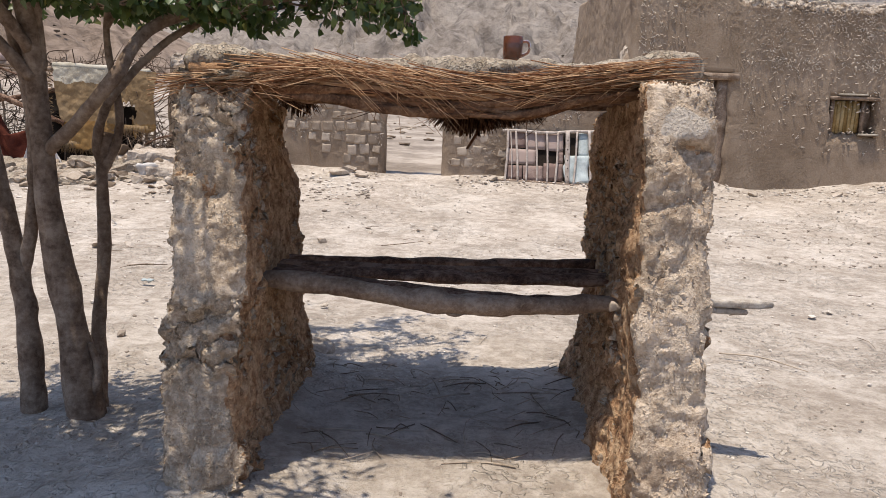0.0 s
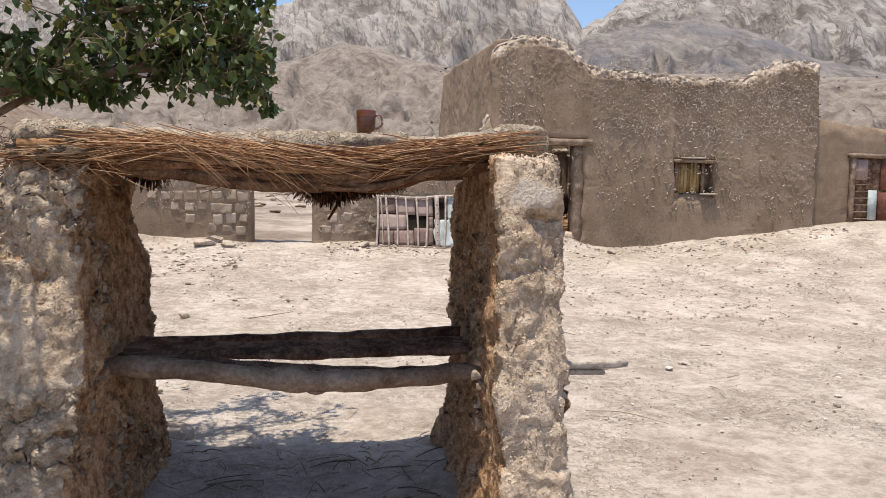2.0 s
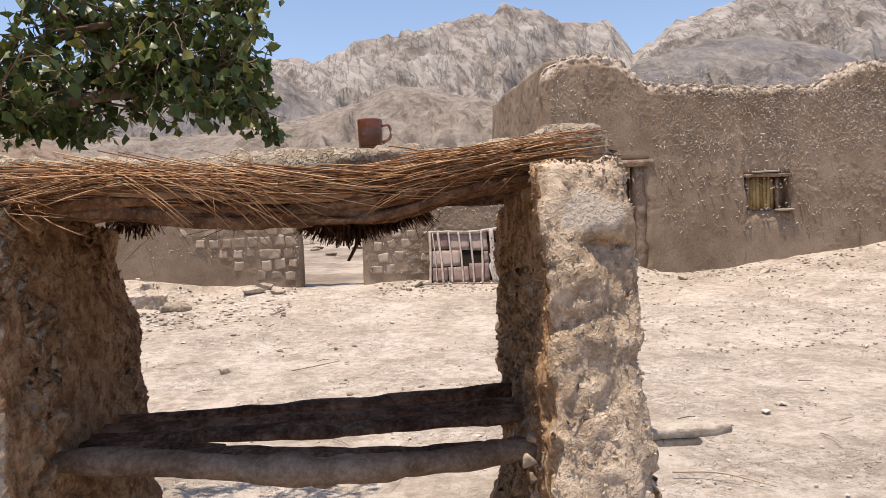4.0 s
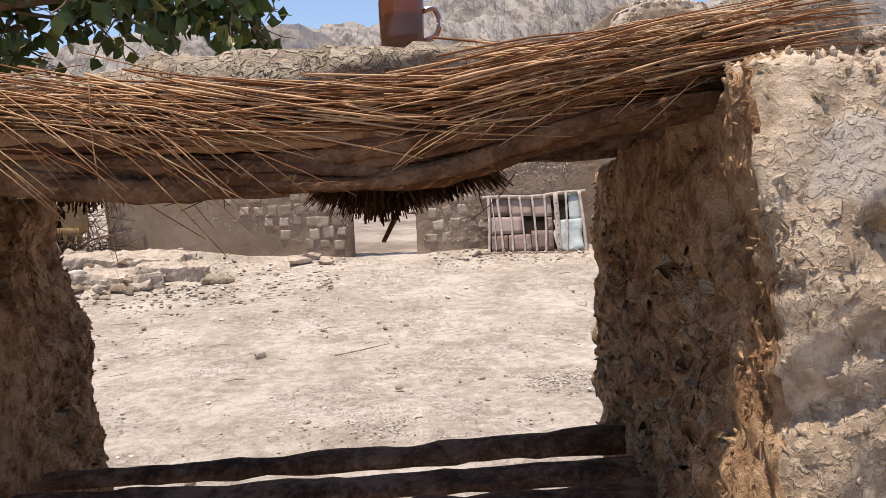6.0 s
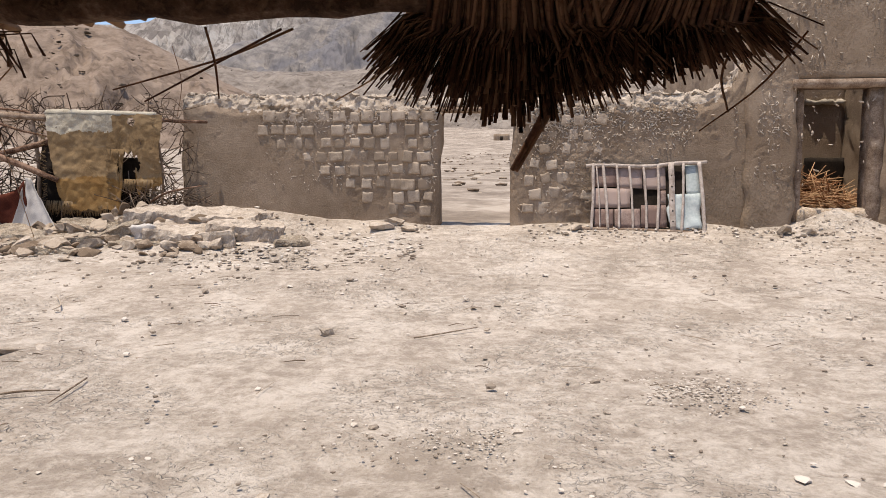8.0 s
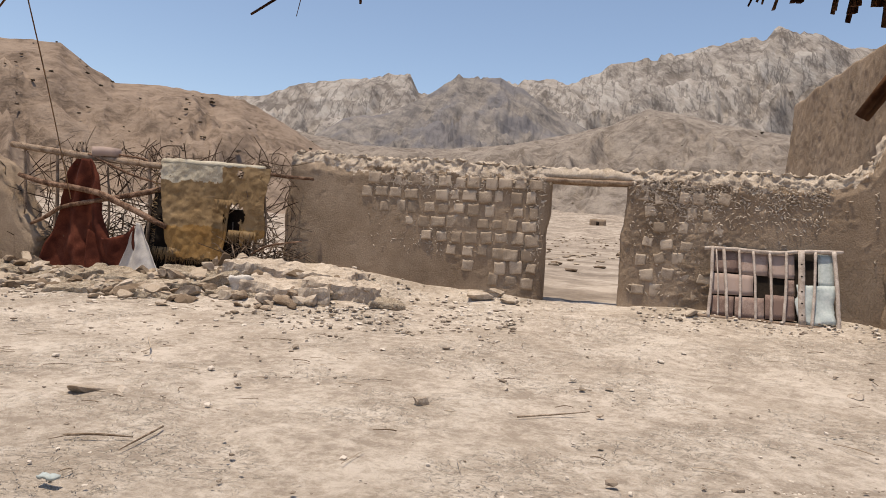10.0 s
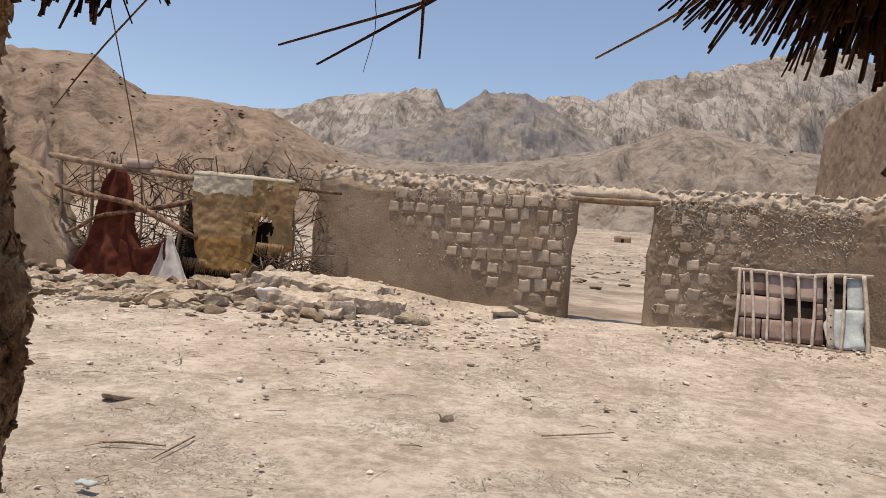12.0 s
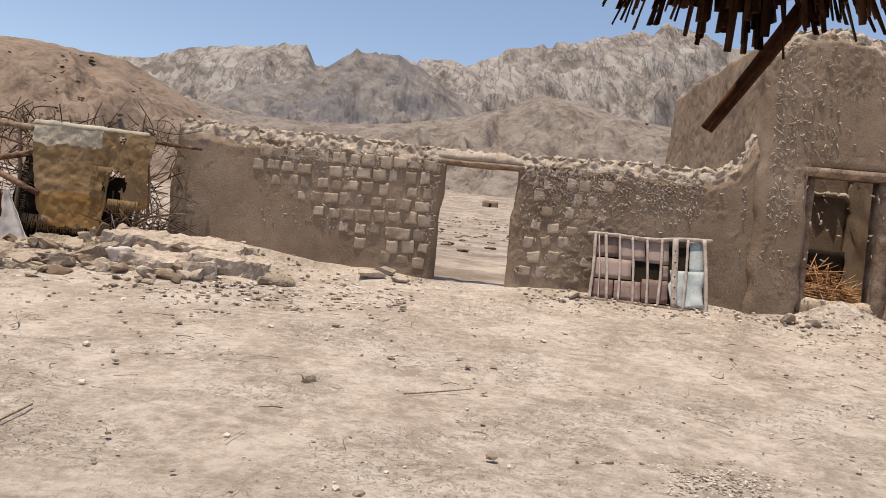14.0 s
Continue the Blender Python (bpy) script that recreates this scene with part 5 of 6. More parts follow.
# ---- tree ----
def build_tree():
    tree = thing("tree", (-1.7, 3.7, 0.0), "small broad-leaved tree with several grey-brown stems", "tree")
    stems = (
        ([(-1.67, 3.62, -0.06), (-1.72, 3.62, 0.4), (-1.84, 3.66, 1.02), (-1.88, 3.68, 1.5), (-1.88, 3.62, 1.85), (-1.95, 3.5, 2.5), (-1.9, 3.4, 3.2)], [0.095, 0.068, 0.052, 0.045, 0.038, 0.02]),
        ([(-1.96, 3.69, -0.06), (-1.98, 3.69, 0.4), (-2.02, 3.70, 0.72), (-2.10, 3.72, 1.10), (-2.25, 3.8, 1.7), (-2.4, 3.9, 2.6)], [0.062, 0.05, 0.042, 0.036, 0.02]),
        ([(-2.01, 3.70, 0.62), (-1.94, 3.70, 1.0), (-1.93, 3.70, 1.46), (-2.0, 3.66, 1.9), (-2.1, 3.5, 2.6)], [0.034, 0.028, 0.026, 0.016]),
        ([(-1.66, 3.72, -0.05), (-1.70, 3.84, 0.4), (-1.69, 3.9, 0.79), (-1.69, 3.9, 1.20), (-1.66, 3.92, 1.38)], [0.05, 0.032, 0.030, 0.026]),
        ([(-1.69, 3.9, 1.18), (-1.61, 3.9, 1.34), (-1.60, 3.9, 1.54), (-1.64, 3.88, 1.9), (-1.5, 3.8, 2.5)], [0.024, 0.021, 0.018, 0.010]),
        ([(-1.69, 3.9, 1.20), (-1.70, 3.88, 1.36), (-1.55, 3.8, 1.60), (-1.25, 3.95, 1.92), (-0.85, 4.25, 2.08)], [0.024, 0.022, 0.018, 0.010]),
        ([(-1.85, 3.68, 1.28), (-1.68, 3.62, 1.42), (-1.45, 3.5, 1.62), (-1.30, 3.70, 1.905), (-0.80, 4.05, 2.10), (-0.50, 4.18, 2.16), (-0.32, 4.22, 2.20), (-0.20, 4.24, 2.24)], [0.032, 0.030, 0.028, 0.024, 0.016, 0.007]),
        ([(-1.30, 3.70, 1.905), (-0.95, 3.95, 2.30), (-0.6, 4.15, 2.46), (-0.25, 4.3, 2.56)], [0.018, 0.014, 0.006]),
        ([(-1.95, 3.3, 2.1), (-1.2, 2.7, 2.75), (-0.8, 2.55, 2.9), (-0.45, 2.5, 2.95)], [0.02, 0.015, 0.006]),
        ([(-1.88, 3.62, 1.75), (-1.95, 3.3, 2.1), (-1.7, 2.9, 2.5), (-1.2, 2.6, 2.8)], [0.032, 0.024, 0.016, 0.007]),
        ([(-1.88, 3.64, 1.62), (-2.1, 3.5, 1.9), (-2.5, 3.3, 2.2), (-2.9, 3.1, 2.4)], [0.03, 0.024, 0.014, 0.006]),
        ([(-1.85, 3.66, 1.66), (-1.82, 3.62, 2.05), (-1.6, 3.6, 2.5), (-1.1, 3.6, 2.8)], [0.026, 0.02, 0.014, 0.006]),
        # five boughs above the view, added for the dappled shade they cast
        ([(-1.9, 3.4, 2.6), (-1.95, 2.9, 2.8), (-1.8, 2.4, 2.9), (-1.5, 2.2, 2.95)], [0.018, 0.014, 0.010, 0.005]),
        ([(-2.4, 3.9, 2.4), (-2.5, 3.4, 2.7), (-2.6, 2.9, 2.8), (-2.4, 2.5, 2.9)], [0.018, 0.014, 0.010, 0.005]),
        ([(-1.64, 3.88, 1.9), (-1.3, 4.2, 2.7), (-0.9, 4.5, 3.1), (-0.3, 4.75, 3.3)], [0.018, 0.014, 0.010, 0.005]),
        ([(-1.6, 3.6, 2.5), (-1.3, 4.3, 3.0), (-1.1, 4.9, 3.2), (-0.8, 5.1, 3.3)], [0.016, 0.012, 0.008, 0.005]),
        ([(-1.8, 2.9, 2.62), (-1.72, 2.3, 2.85), (-1.6, 1.75, 2.95), (-1.45, 1.3, 3.0)], [0.014, 0.010, 0.005]),
        ([(-1.66, 3.60, 0.0), (-1.60, 3.60, 0.22), (-1.63, 3.6, 0.38)], [0.03, 0.024, 0.014]),
    )
    for k, (line, radii) in enumerate(stems):
        mm = Mesh()
        tube(mm, line, radii, 12, 36, 0.16, 80 + k)
        part("trunk" if k == 0 else "stem", mm, BARK, tree)
    g = np.random.default_rng(31)
    twigs, leaves = Mesh(), Mesh()
    LP, LF = [], []

    def leaf(at, out, size):
        # drop leaves past the crown's outline as the camera sees it
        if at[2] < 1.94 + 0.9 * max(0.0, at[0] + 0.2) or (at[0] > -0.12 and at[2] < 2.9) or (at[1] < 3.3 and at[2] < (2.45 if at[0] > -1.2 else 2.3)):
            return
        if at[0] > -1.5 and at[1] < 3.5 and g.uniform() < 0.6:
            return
        out = out / max(np.linalg.norm(out), 1e-6)
        sidew = np.cross(out, g.normal(size=3))
        sidew /= max(np.linalg.norm(sidew), 1e-6)
        up = np.cross(sidew, out)
        w = size * g.uniform(0.32, 0.42)
        b = 3 * 2 * len(LP)
        bend = g.uniform(0.02, 0.16) * size
        fold = g.uniform(0.05, 0.22) * size
        LP.append(np.array([at, at + out * size * 0.42 + sidew * w + up * fold, at + out * size * 0.45, at + out * size * 0.42 - sidew * w + up * fold, at + out * size * 0.8 + sidew * w * 0.5 - up * bend, at + out * size - up * bend * 1.6]))
        LF.extend([(b, b + 2, b + 1), (b, b + 3, b + 2), (b + 1, b + 2, b + 5, b + 4), (b + 3, b + 5, b + 2)])

    def spray(start, aim, length, level):
        n = 5
        pts = [np.array(start)]
        d = np.array(aim) / np.linalg.norm(aim)
        for _ in range(n):
            d = d + g.normal(size=3) * 0.22 + np.array((0, 0, -0.05 if level else 0.02))
            d /= np.linalg.norm(d)
            pts.append(pts[-1] + d * length / n)
        for q in pts:
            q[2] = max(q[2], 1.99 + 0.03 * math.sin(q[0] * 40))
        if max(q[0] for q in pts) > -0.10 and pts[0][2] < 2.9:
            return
        r = 0.0075 if level == 0 else 0.0032
        tube(twigs, pts, [r, r * 0.4], 5)
        for i, q in enumerate(pts[1:], 1):
            if level == 0:
                for _ in range(2 if g.uniform() < 0.6 else 1):
                    spray(q, d + g.normal(size=3) * 0.8, length * g.uniform(0.35, 0.6), 1)
            for _ in range(1 + int(g.uniform() < 0.3) if q[0] < -1.05 else int(g.uniform() < 0.75)):
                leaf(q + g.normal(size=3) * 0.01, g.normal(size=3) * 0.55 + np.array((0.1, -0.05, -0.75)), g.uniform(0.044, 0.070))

    for j, (line, _) in enumerate(stems[4:17]):
        pts = smooth_line(line, 26)
        for q in pts[9:]:
            if q[2] < 1.75:
                continue
            for _ in range(8 if j in (8, 9) else 7 if j == 12 else 2 if j == 5 else 1):
                spray(q, g.normal(size=3) * (1, 1, 0.55) + np.array((0.15, -0.1, 0.0)), g.uniform(0.28, 0.55), 0)
    for j in (6, 7):
        for q in smooth_line(stems[j][0], 26)[10:]:
            for _ in range((3 if q[0] < -0.25 else 2) if j == 6 else 1):
                spray(q, g.normal(size=3) * (0.7, 0.7, 0.4) + np.array((0.35, -0.1, 0.05)), g.uniform(0.2, 0.4), 0)
    for line in (stems[0][0], stems[1][0], stems[2][0]):
        for q in smooth_line(line, 24)[13::2]:
            if q[2] > 1.9:
                spray(q, g.normal(size=3) * (1, 1, 0.5), g.uniform(0.35, 0.7), 0)
    part("twig_spray", twigs, BARK, tree)
    leaves.v, leaves.f = [np.concatenate(LP)], LF
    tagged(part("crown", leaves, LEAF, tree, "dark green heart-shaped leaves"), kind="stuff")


build_tree()


# ---- rubble heap and stones ----
STONES = []
for k in range(10):
    p, f = stone_points(400 + k, 2, 9, 0.75)
    me = Mesh().add(p, f).data("stone", smooth=False)
    me.materials.append(ROCK)
    STONES.append(me)

PALE_STONES = []
for me in STONES:
    pale = me.copy()
    pale.materials.clear()
    pale.materials.append(PALE_ROCK)
    PALE_STONES.append(pale)


def laid(x, y, s, flat, g, lift=0.0):
    """The pose of a stone of radius s that rests on the ground."""
    z = float(ground_z(x, y)) + s * flat * 0.45 + lift
    return Matrix.LocRotScale((x, y, z), Euler((g.uniform(-0.3, 0.3), g.uniform(-0.3, 0.3), g.uniform(0, 6.28))), (s, s * g.uniform(0.7, 1.0), s * flat))


heap = thing("rubble_heap", (-6.6, 13.6, 0.4), "heap of broken mud blocks and stones from a fallen wall", "rubble")
g = np.random.default_rng(44)
for k in range(298):
    x = g.uniform(-10.2, -3.7)
    y = g.normal(13.1, 0.45) if g.uniform() < 0.75 else g.uniform(12.2, 12.9)
    s = g.uniform(0.05, 0.19) * (1.0 if y > 12.6 else 0.6)
    if k < 90:
        x, y, s = g.uniform(-10.2, -5.3), g.uniform(12.5, 13.9), g.uniform(0.11, 0.21)
    piece("stone", (PALE_STONES if k % 3 == 0 else STONES)[k % 10], laid(x, y, s, g.uniform(0.45, 0.9), g, 0.12 * np.exp(-(((y - 13.7) / 0.3) ** 2)) * g.uniform(0, 1)), heap)
# broad slabs of fallen wall
for k, (x, y, z, sx, sy, sz, rz, ry) in enumerate(((-4.75, 14.0, 0.80, 1.85, 0.9, 0.22, 4, 3), (-4.45, 13.45, 0.56, 1.3, 0.7, 0.28, -5, 4), (-3.85, 13.65, 0.60, 0.95, 0.7, 0.34, 12, 5), (-5.55, 13.75, 0.60, 1.1, 0.7, 0.24, -16, 7), (-6.7, 13.15, 0.42, 0.9, 0.5, 0.22, 8, -5), (-8.0, 13.1, 0.38, 1.1, 0.5, 0.2, -6, 4), (-5.2, 13.1, 0.42, 0.7, 0.45, 0.18, 18, 3), (-9.6, 13.3, 0.42, 1.0, 0.55, 0.25, 3, -4), (-8.9, 12.75, 0.34, 0.9, 0.5, 0.24, -12, 5), (-7.4, 12.7, 0.34, 0.8, 0.45, 0.24, 14, -4), (-6.1, 12.75, 0.34, 0.75, 0.45, 0.2, -4, 6), (-3.1, 13.5, 0.46, 0.5, 0.4, 0.14, 30, 6), (-5.9, 13.45, 0.56, 0.95, 0.55, 0.20, 22, -14), (-6.2, 13.9, 0.60, 1.2, 0.6, 0.25, -8, 5), (-7.2, 13.5, 0.48, 0.8, 0.5, 0.26, 10, 6), (-8.3, 13.5, 0.44, 1.0, 0.55, 0.28, -14, -4), (-7.7, 14.0, 0.50, 1.3, 0.6, 0.25, 6, 2), (-9.2, 13.8, 0.46, 1.1, 0.6, 0.3, 12, 5))):
    p, f = soft_box((sx, sy, sz * 0.75), 0.04, 0.018)
    p = p * np.c_[1 + 0.12 * vnoise(p * 2 + k, 5), 1 + 0.12 * vnoise(p * 2 + k, 6), 1 + 0 * p[:, 0]]
    p = p + wobble(p + 7 * k, 0.35, 0.05, 100 + k, 2) + wobble(p + 3 * k, 0.10, 0.020, 120 + k, 2, 0.9) * (1, 1, 0.8)
    r = np.array(Euler((radians(6), radians(ry), radians(rz))).to_matrix())
    m = Mesh().add(p @ r.T + (x, y, z), f)
    part("wall_slab", m, CREST if k < 3 else CLOD, heap, "flat pale slab of fallen mud wall", smooth=False)

for x, y, s, fl, label in ((-1.413, 9.09, 0.13, 0.6, "pale flat stone on the yard's dust"), (-2.05, 14.55, 0.32, 0.42, "broad pale slab of stone by the wall"), (-1.55, 14.55, 0.17, 0.6, "broken stone by the doorway"), (-1.85, 14.85, 0.2, 0.6, "stone against the wall's foot"), (1.0, 14.65, 0.14, 0.6, "rounded stone beside the old gate"), (-0.72, 4.75, 0.14, 0.5, "pale stone behind the mud pier"), (4.05, 14.6, 0.16, 0.8, "dark stone by the house wall"), (4.35, 14.5, 0.14, 0.7, "stone by the house doorway"), (4.2, 14.35, 0.10, 0.7, "small stone by the house doorway"), (6.0, 14.3, 0.16, 0.6, "stone at the house wall's foot"), (7.6, 14.3, 0.16, 0.55, "stone at the house wall's foot"), (-3.72, 8.35, 0.17, 0.4, "low pale clod of earth on the dust"), (-3.48, 8.45, 0.12, 0.4, "low pale clod of earth on the dust"), (-1.9, 5.6, 0.05, 0.6, "small stone on the yard's dust"), (1.35, 4.3, 0.06, 0.4, "small pale stone by the pier"), (1.45, 4.1, 0.045, 0.4, "small pale stone by the pier"), (1.30, 4.6, 0.05, 0.4, "small pale stone by the pier"), (2.1, 11.0, 0.08, 0.6, "small stone on the yard's dust"), (-0.9, 9.9, 0.05, 0.6, "small stone on the yard's dust"), (-0.1, 9.4, 0.05, 0.6, "small stone on the yard's dust")):
    ob = new("stone", PALE_STONES[int(abs(x) * 10) % 10])
    ob.matrix_world = laid(x, y, s, fl, g)
    tagged(ob, label, "stone", "stones about the yard")

# gravel, clods and litter strewn over the yard
g = np.random.default_rng(52)
m = Mesh()
base = [stone_points(500 + k, 1, 6, 0.7) for k in range(6)]
for k in range(8200):
    u = g.uniform()
    if u < 0.40:
        x, y = g.uniform(-9, 10), g.uniform(4.6, 15)
        s = g.uniform(0.006, 0.022) if g.uniform() < 0.93 else g.uniform(0.02, 0.05)
    elif u < 0.58:
        x, y = g.uniform(-10, -1.2), g.normal(13.2, 0.9)
        s = g.uniform(0.012, 0.06)
    elif u < 0.66:
        x, y = g.normal(1.2, 0.28), g.normal(7.95, 0.2)
        s = g.uniform(0.005, 0.016)
    elif u < 0.73:
        x, y = g.normal(-0.05, 0.4), g.normal(7.0, 0.22)
        s = g.uniform(0.004, 0.014)
    elif u < 0.82:
        x, y = g.uniform(0.3, 11.5), g.normal(14.6, 0.35)
        s = g.uniform(0.012, 0.05)
    elif u < 0.90:
        x, y = g.uniform(3.5, 10), g.uniform(9, 14)
        s = g.uniform(0.012, 0.035)
    else:
        x, y = g.uniform(-3, 2.6), g.uniform(1.8, 5)
        s = g.uniform(0.004, 0.014)
    if y > 15.1 or (abs(x) < 1.25 and 2.9 < y < 4.7 and abs(x) > 0.68):
        continue
    p, f = base[k % 6]
    a = g.uniform(0, 6.28)
    c, si = math.cos(a), math.sin(a)
    q = p * (s, s * g.uniform(0.6, 1), s * g.uniform(0.4, 0.9))
    q = np.c_[q[:, 0] * c - q[:, 1] * si, q[:, 0] * si + q[:, 1] * c, q[:, 2]]
    m.add(q + (x, y, float(ground_z(x, y)) + s * 0.25), f)
single("gravel", m, PEBBLE, (0, 9, 0), "gravel and small clods strewn over the dust", "gravel", kind="stuff", smooth=False)

m = Mesh()
g = np.random.default_rng(57)
for k in range(330):
    u = g.uniform()
    if u < 0.30:
        x, y = g.uniform(-0.7, 0.8), g.uniform(3.2, 4.6)
    elif u < 0.75:
        x, y = g.uniform(-7, 7), g.uniform(5, 14.2)
    else:
        x, y = g.uniform(-7, -2), g.uniform(8, 13)
    ln = g.uniform(0.06, 0.30)
    a = g.uniform(0, 6.28)
    z = float(ground_z(x, y)) + 0.02
    d = np.array((math.cos(a), math.sin(a), 0)) * ln / 2
    c = np.array((x, y, z))
    r = g.uniform(0.002, 0.0045)
    tube(m, [c - d, c + (g.normal() * 0.02, g.normal() * 0.02, 0.008), c + d], [r, r, r * 0.6], 4, 5)
single("twig_litter", m, TWIG, (0, 8, 0), "dry twigs and straws lying on the dust", "twigs", kind="stuff")
for line, r in (([(-0.68, 9.05, 0.07), (-0.42, 9.27, 0.075), (-0.18, 9.47, 0.085)], 0.007), ([(-3.05, 7.32, 0.03), (-2.9, 7.40, 0.035), (-2.70, 7.46, 0.03)], 0.008), ([(-2.70, 7.75, 0.03), (-2.63, 7.45, 0.04), (-2.60, 7.20, 0.03)], 0.006), ([(-4.6, 10.3, 0.16), (-4.3, 9.9, 0.13), (-4.25, 9.7, 0.12)], 0.007), ([(2.0, 5.1, 0.03), (2.25, 5.0, 0.04), (2.45, 4.75, 0.03)], 0.006)):
    m = Mesh(); tube(m, line, [r, r, r * 0.5], 6, 10, 0.1); single("stick", m, TWIG, line[1], "thin dry stick lying on the dust", "stick", "sticks on the ground")
m = Mesh(); p, f = soft_box((0.10, 0.05, 0.015), 0.012, 0.006); m.add(p + wobble(p, 0.03, 0.008, 5) + (-2.6, 6.69, 0.03), f)
single("plastic_scrap", m, TIN, (-2.6, 6.69, 0.0), "crumpled bluish plastic scrap on the dust", "litter")
m = Mesh(); p, f = soft_box((0.42, 0.05, 0.30), 0.04, 0.02); p[:, 1] += -0.3 * p[:, 2]; m.add(p + wobble(p, 0.1, 0.04, 9) + (-5.15, 13.2, 0.56), f)
single("paper_litter", m, CLOTH_WHITE, (-5.15, 13.2, 0.4), "torn pale pink packaging in the rubble", "litter")


# ---- brushwood fence with mat and cloths ----
def pole(name, line, radii, parent, mat=WOOD, label="", rough=0.15, sides=8):
    mm = Mesh()
    tube(mm, line, radii, sides, 20, rough, int(abs(line[0][0]) * 17) % 90)
    return part(name, mm, mat, parent, label)


FY = 14.55
fence = thing("brushwood_fence", (-7.8, FY, 0.5), "ramshackle fence of crooked poles and dry brush", "fence")
for line, r in (
    ([(-10.5, FY, 2.62), (-9.58, FY - 0.03, 2.52), (-8.5, FY, 2.42), (-7.42, FY, 2.34)], [0.055, 0.058, 0.05]),
    ([(-8.9, FY - 0.05, 2.50), (-8.1, FY - 0.05, 2.20), (-7.5, FY - 0.02, 2.05)], [0.022, 0.02, 0.016]),
    ([(-8.4, FY + 0.05, 2.52), (-7.9, FY + 0.04, 2.46), (-7.6, FY, 2.36)], [0.02, 0.018, 0.016]),
    ([(-10.2, FY - 0.12, 2.08), (-9.5, FY - 0.26, 1.95), (-8.56, FY - 0.32, 1.85), (-8.0, FY - 0.30, 1.67), (-7.2, FY - 0.22, 1.34)], [0.04, 0.05, 0.052, 0.045]),
    ([(-9.9, FY - 0.1, 1.25), (-9.48, FY - 0.25, 1.38), (-9.04, FY - 0.32, 1.58), (-8.14, FY - 0.24, 1.77), (-7.3, FY - 0.1, 1.98)], [0.03, 0.036, 0.036, 0.05]),
    ([(-6.0, FY + 0.1, 2.36), (-5.45, FY + 0.2, 2.30), (-5.0, FY + 0.5, 2.30)], [0.03, 0.03, 0.025]),
    ([(-5.7, FY - 0.15, 1.0), (-5.3, FY - 0.3, 1.16), (-4.75, FY - 0.35, 1.26)], [0.02, 0.016, 0.008]),
):
    pole("rail", line, r, fence, WOOD_DARK if r[0] < 0.05 else WOOD)
for x, lo, hi, r in ((-9.55, 0.6, 2.72, 0.03), (-9.15, 0.6, 2.70, 0.022), (-9.05, 0.7, 2.72, 0.018), (-7.72, 0.6, 2.55, 0.032), (-8.5, 0.6, 2.3, 0.02), (-7.3, 0.6, 2.42, 0.03), (-5.75, 0.6, 2.55, 0.035), (-5.6, 0.7, 2.2, 0.022), (-10.2, 0.4, 2.6, 0.03)):
    pole("post", [(x, FY, lo), (x + 0.03, FY + 0.03, (lo + hi) / 2), (x - 0.04, FY, hi)], [r, r, r * 0.7], fence)
g = np.random.default_rng(61)
m = Mesh()
for k in range(820):
    x = g.uniform(-10.2, -5.2)
    z = 0.5 + 1.6 * g.uniform() ** 1.5 if g.uniform() < 0.8 else g.uniform(2.2, 2.6)
    y = FY + g.uniform(0.05, 0.5)
    d = g.normal(size=3) * (1, 0.5, 0.8)
    d *= g.uniform(0.15, 0.5) / np.linalg.norm(d)
    c = np.array((x, y, z))
    r = g.uniform(0.004, 0.011)
    tube(m, [c - d, c + g.normal(size=3) * 0.06, c + d], [r, r, r * 0.4], 5, 7)
tagged(part("brush", m, BRUSH, fence, "tangle of dry thorny branches"), kind="stuff")
m = Mesh()
for k in range(90):
    x = g.uniform(-6.2, -5.0)
    c = np.array((x, FY - 0.1 + g.uniform(-0.2, 0.3), 0.85 + g.uniform(0, 0.35)))
    d = g.normal(size=3) * (1, 0.6, 0.5)
    d *= g.uniform(0.1, 0.45) / np.linalg.norm(d)
    r = g.uniform(0.003, 0.009)
    tube(m, [c - d, c + g.normal(size=3) * 0.05, c + d], [r, r, r * 0.4], 5, 6)
tagged(part("brush", m, BRUSH, fence, "low tangle of dry twigs"), kind="stuff")
m = Mesh(); plank_box(m, (-8.82, FY - 0.08, 2.47), (-8.36, FY + 0.10, 2.63), 0.1, 0.02, seed=71, amp=0.012); single("mud_brick", m, BOARD, (-8.6, FY, 2.47), "reddish adobe brick lying on the fence rail", "brick")


def sheet(nx, nz, shape):
    """A cloth as a thin closed skin; shape gives a point for u and w from 0 to 1."""
    mm = Mesh()
    u, w = np.meshgrid(np.linspace(0, 1, nx), np.linspace(0, 1, nz), indexing="ij")
    p = shape(u.ravel(), w.ravel())
    i = np.arange(nx * nz).reshape(nx, nz)
    quads = np.stack([i[:-1, :-1], i[1:, :-1], i[1:, 1:], i[:-1, 1:]], -1).reshape(-1, 4)
    back = p + (0, 0.012, 0)
    n = nx * nz
    faces = quads.tolist() + (quads[:, ::-1] + n).tolist()
    rim = np.concatenate([i[:, 0], i[-1, 1:], i[-2::-1, -1], i[0, -2:0:-1]])
    for a, b in zip(rim, np.roll(rim, -1)):
        faces.append((a, a + n, b + n, b))
    return mm.add(np.concatenate([p, back]), faces)


def red_shape(u, w):
    half = 0.13 + 0.60 * (1 - w) ** 0.8 + 0.03 * np.sin(w * 9)
    x = -8.74 + (u - 0.5) * 2 * half - 0.10 * w
    z = 0.42 + 1.98 * w
    y = FY - 0.20 - 0.10 * np.sin(u * 13 + w * 3 + 1.5 * np.sin(w * 4)) * (0.4 + 0.6 * (1 - w)) - 0.10 * (1 - w)
    return np.c_[x, y, z] + wobble(np.c_[x, y, z], 0.3, 0.03, 5)


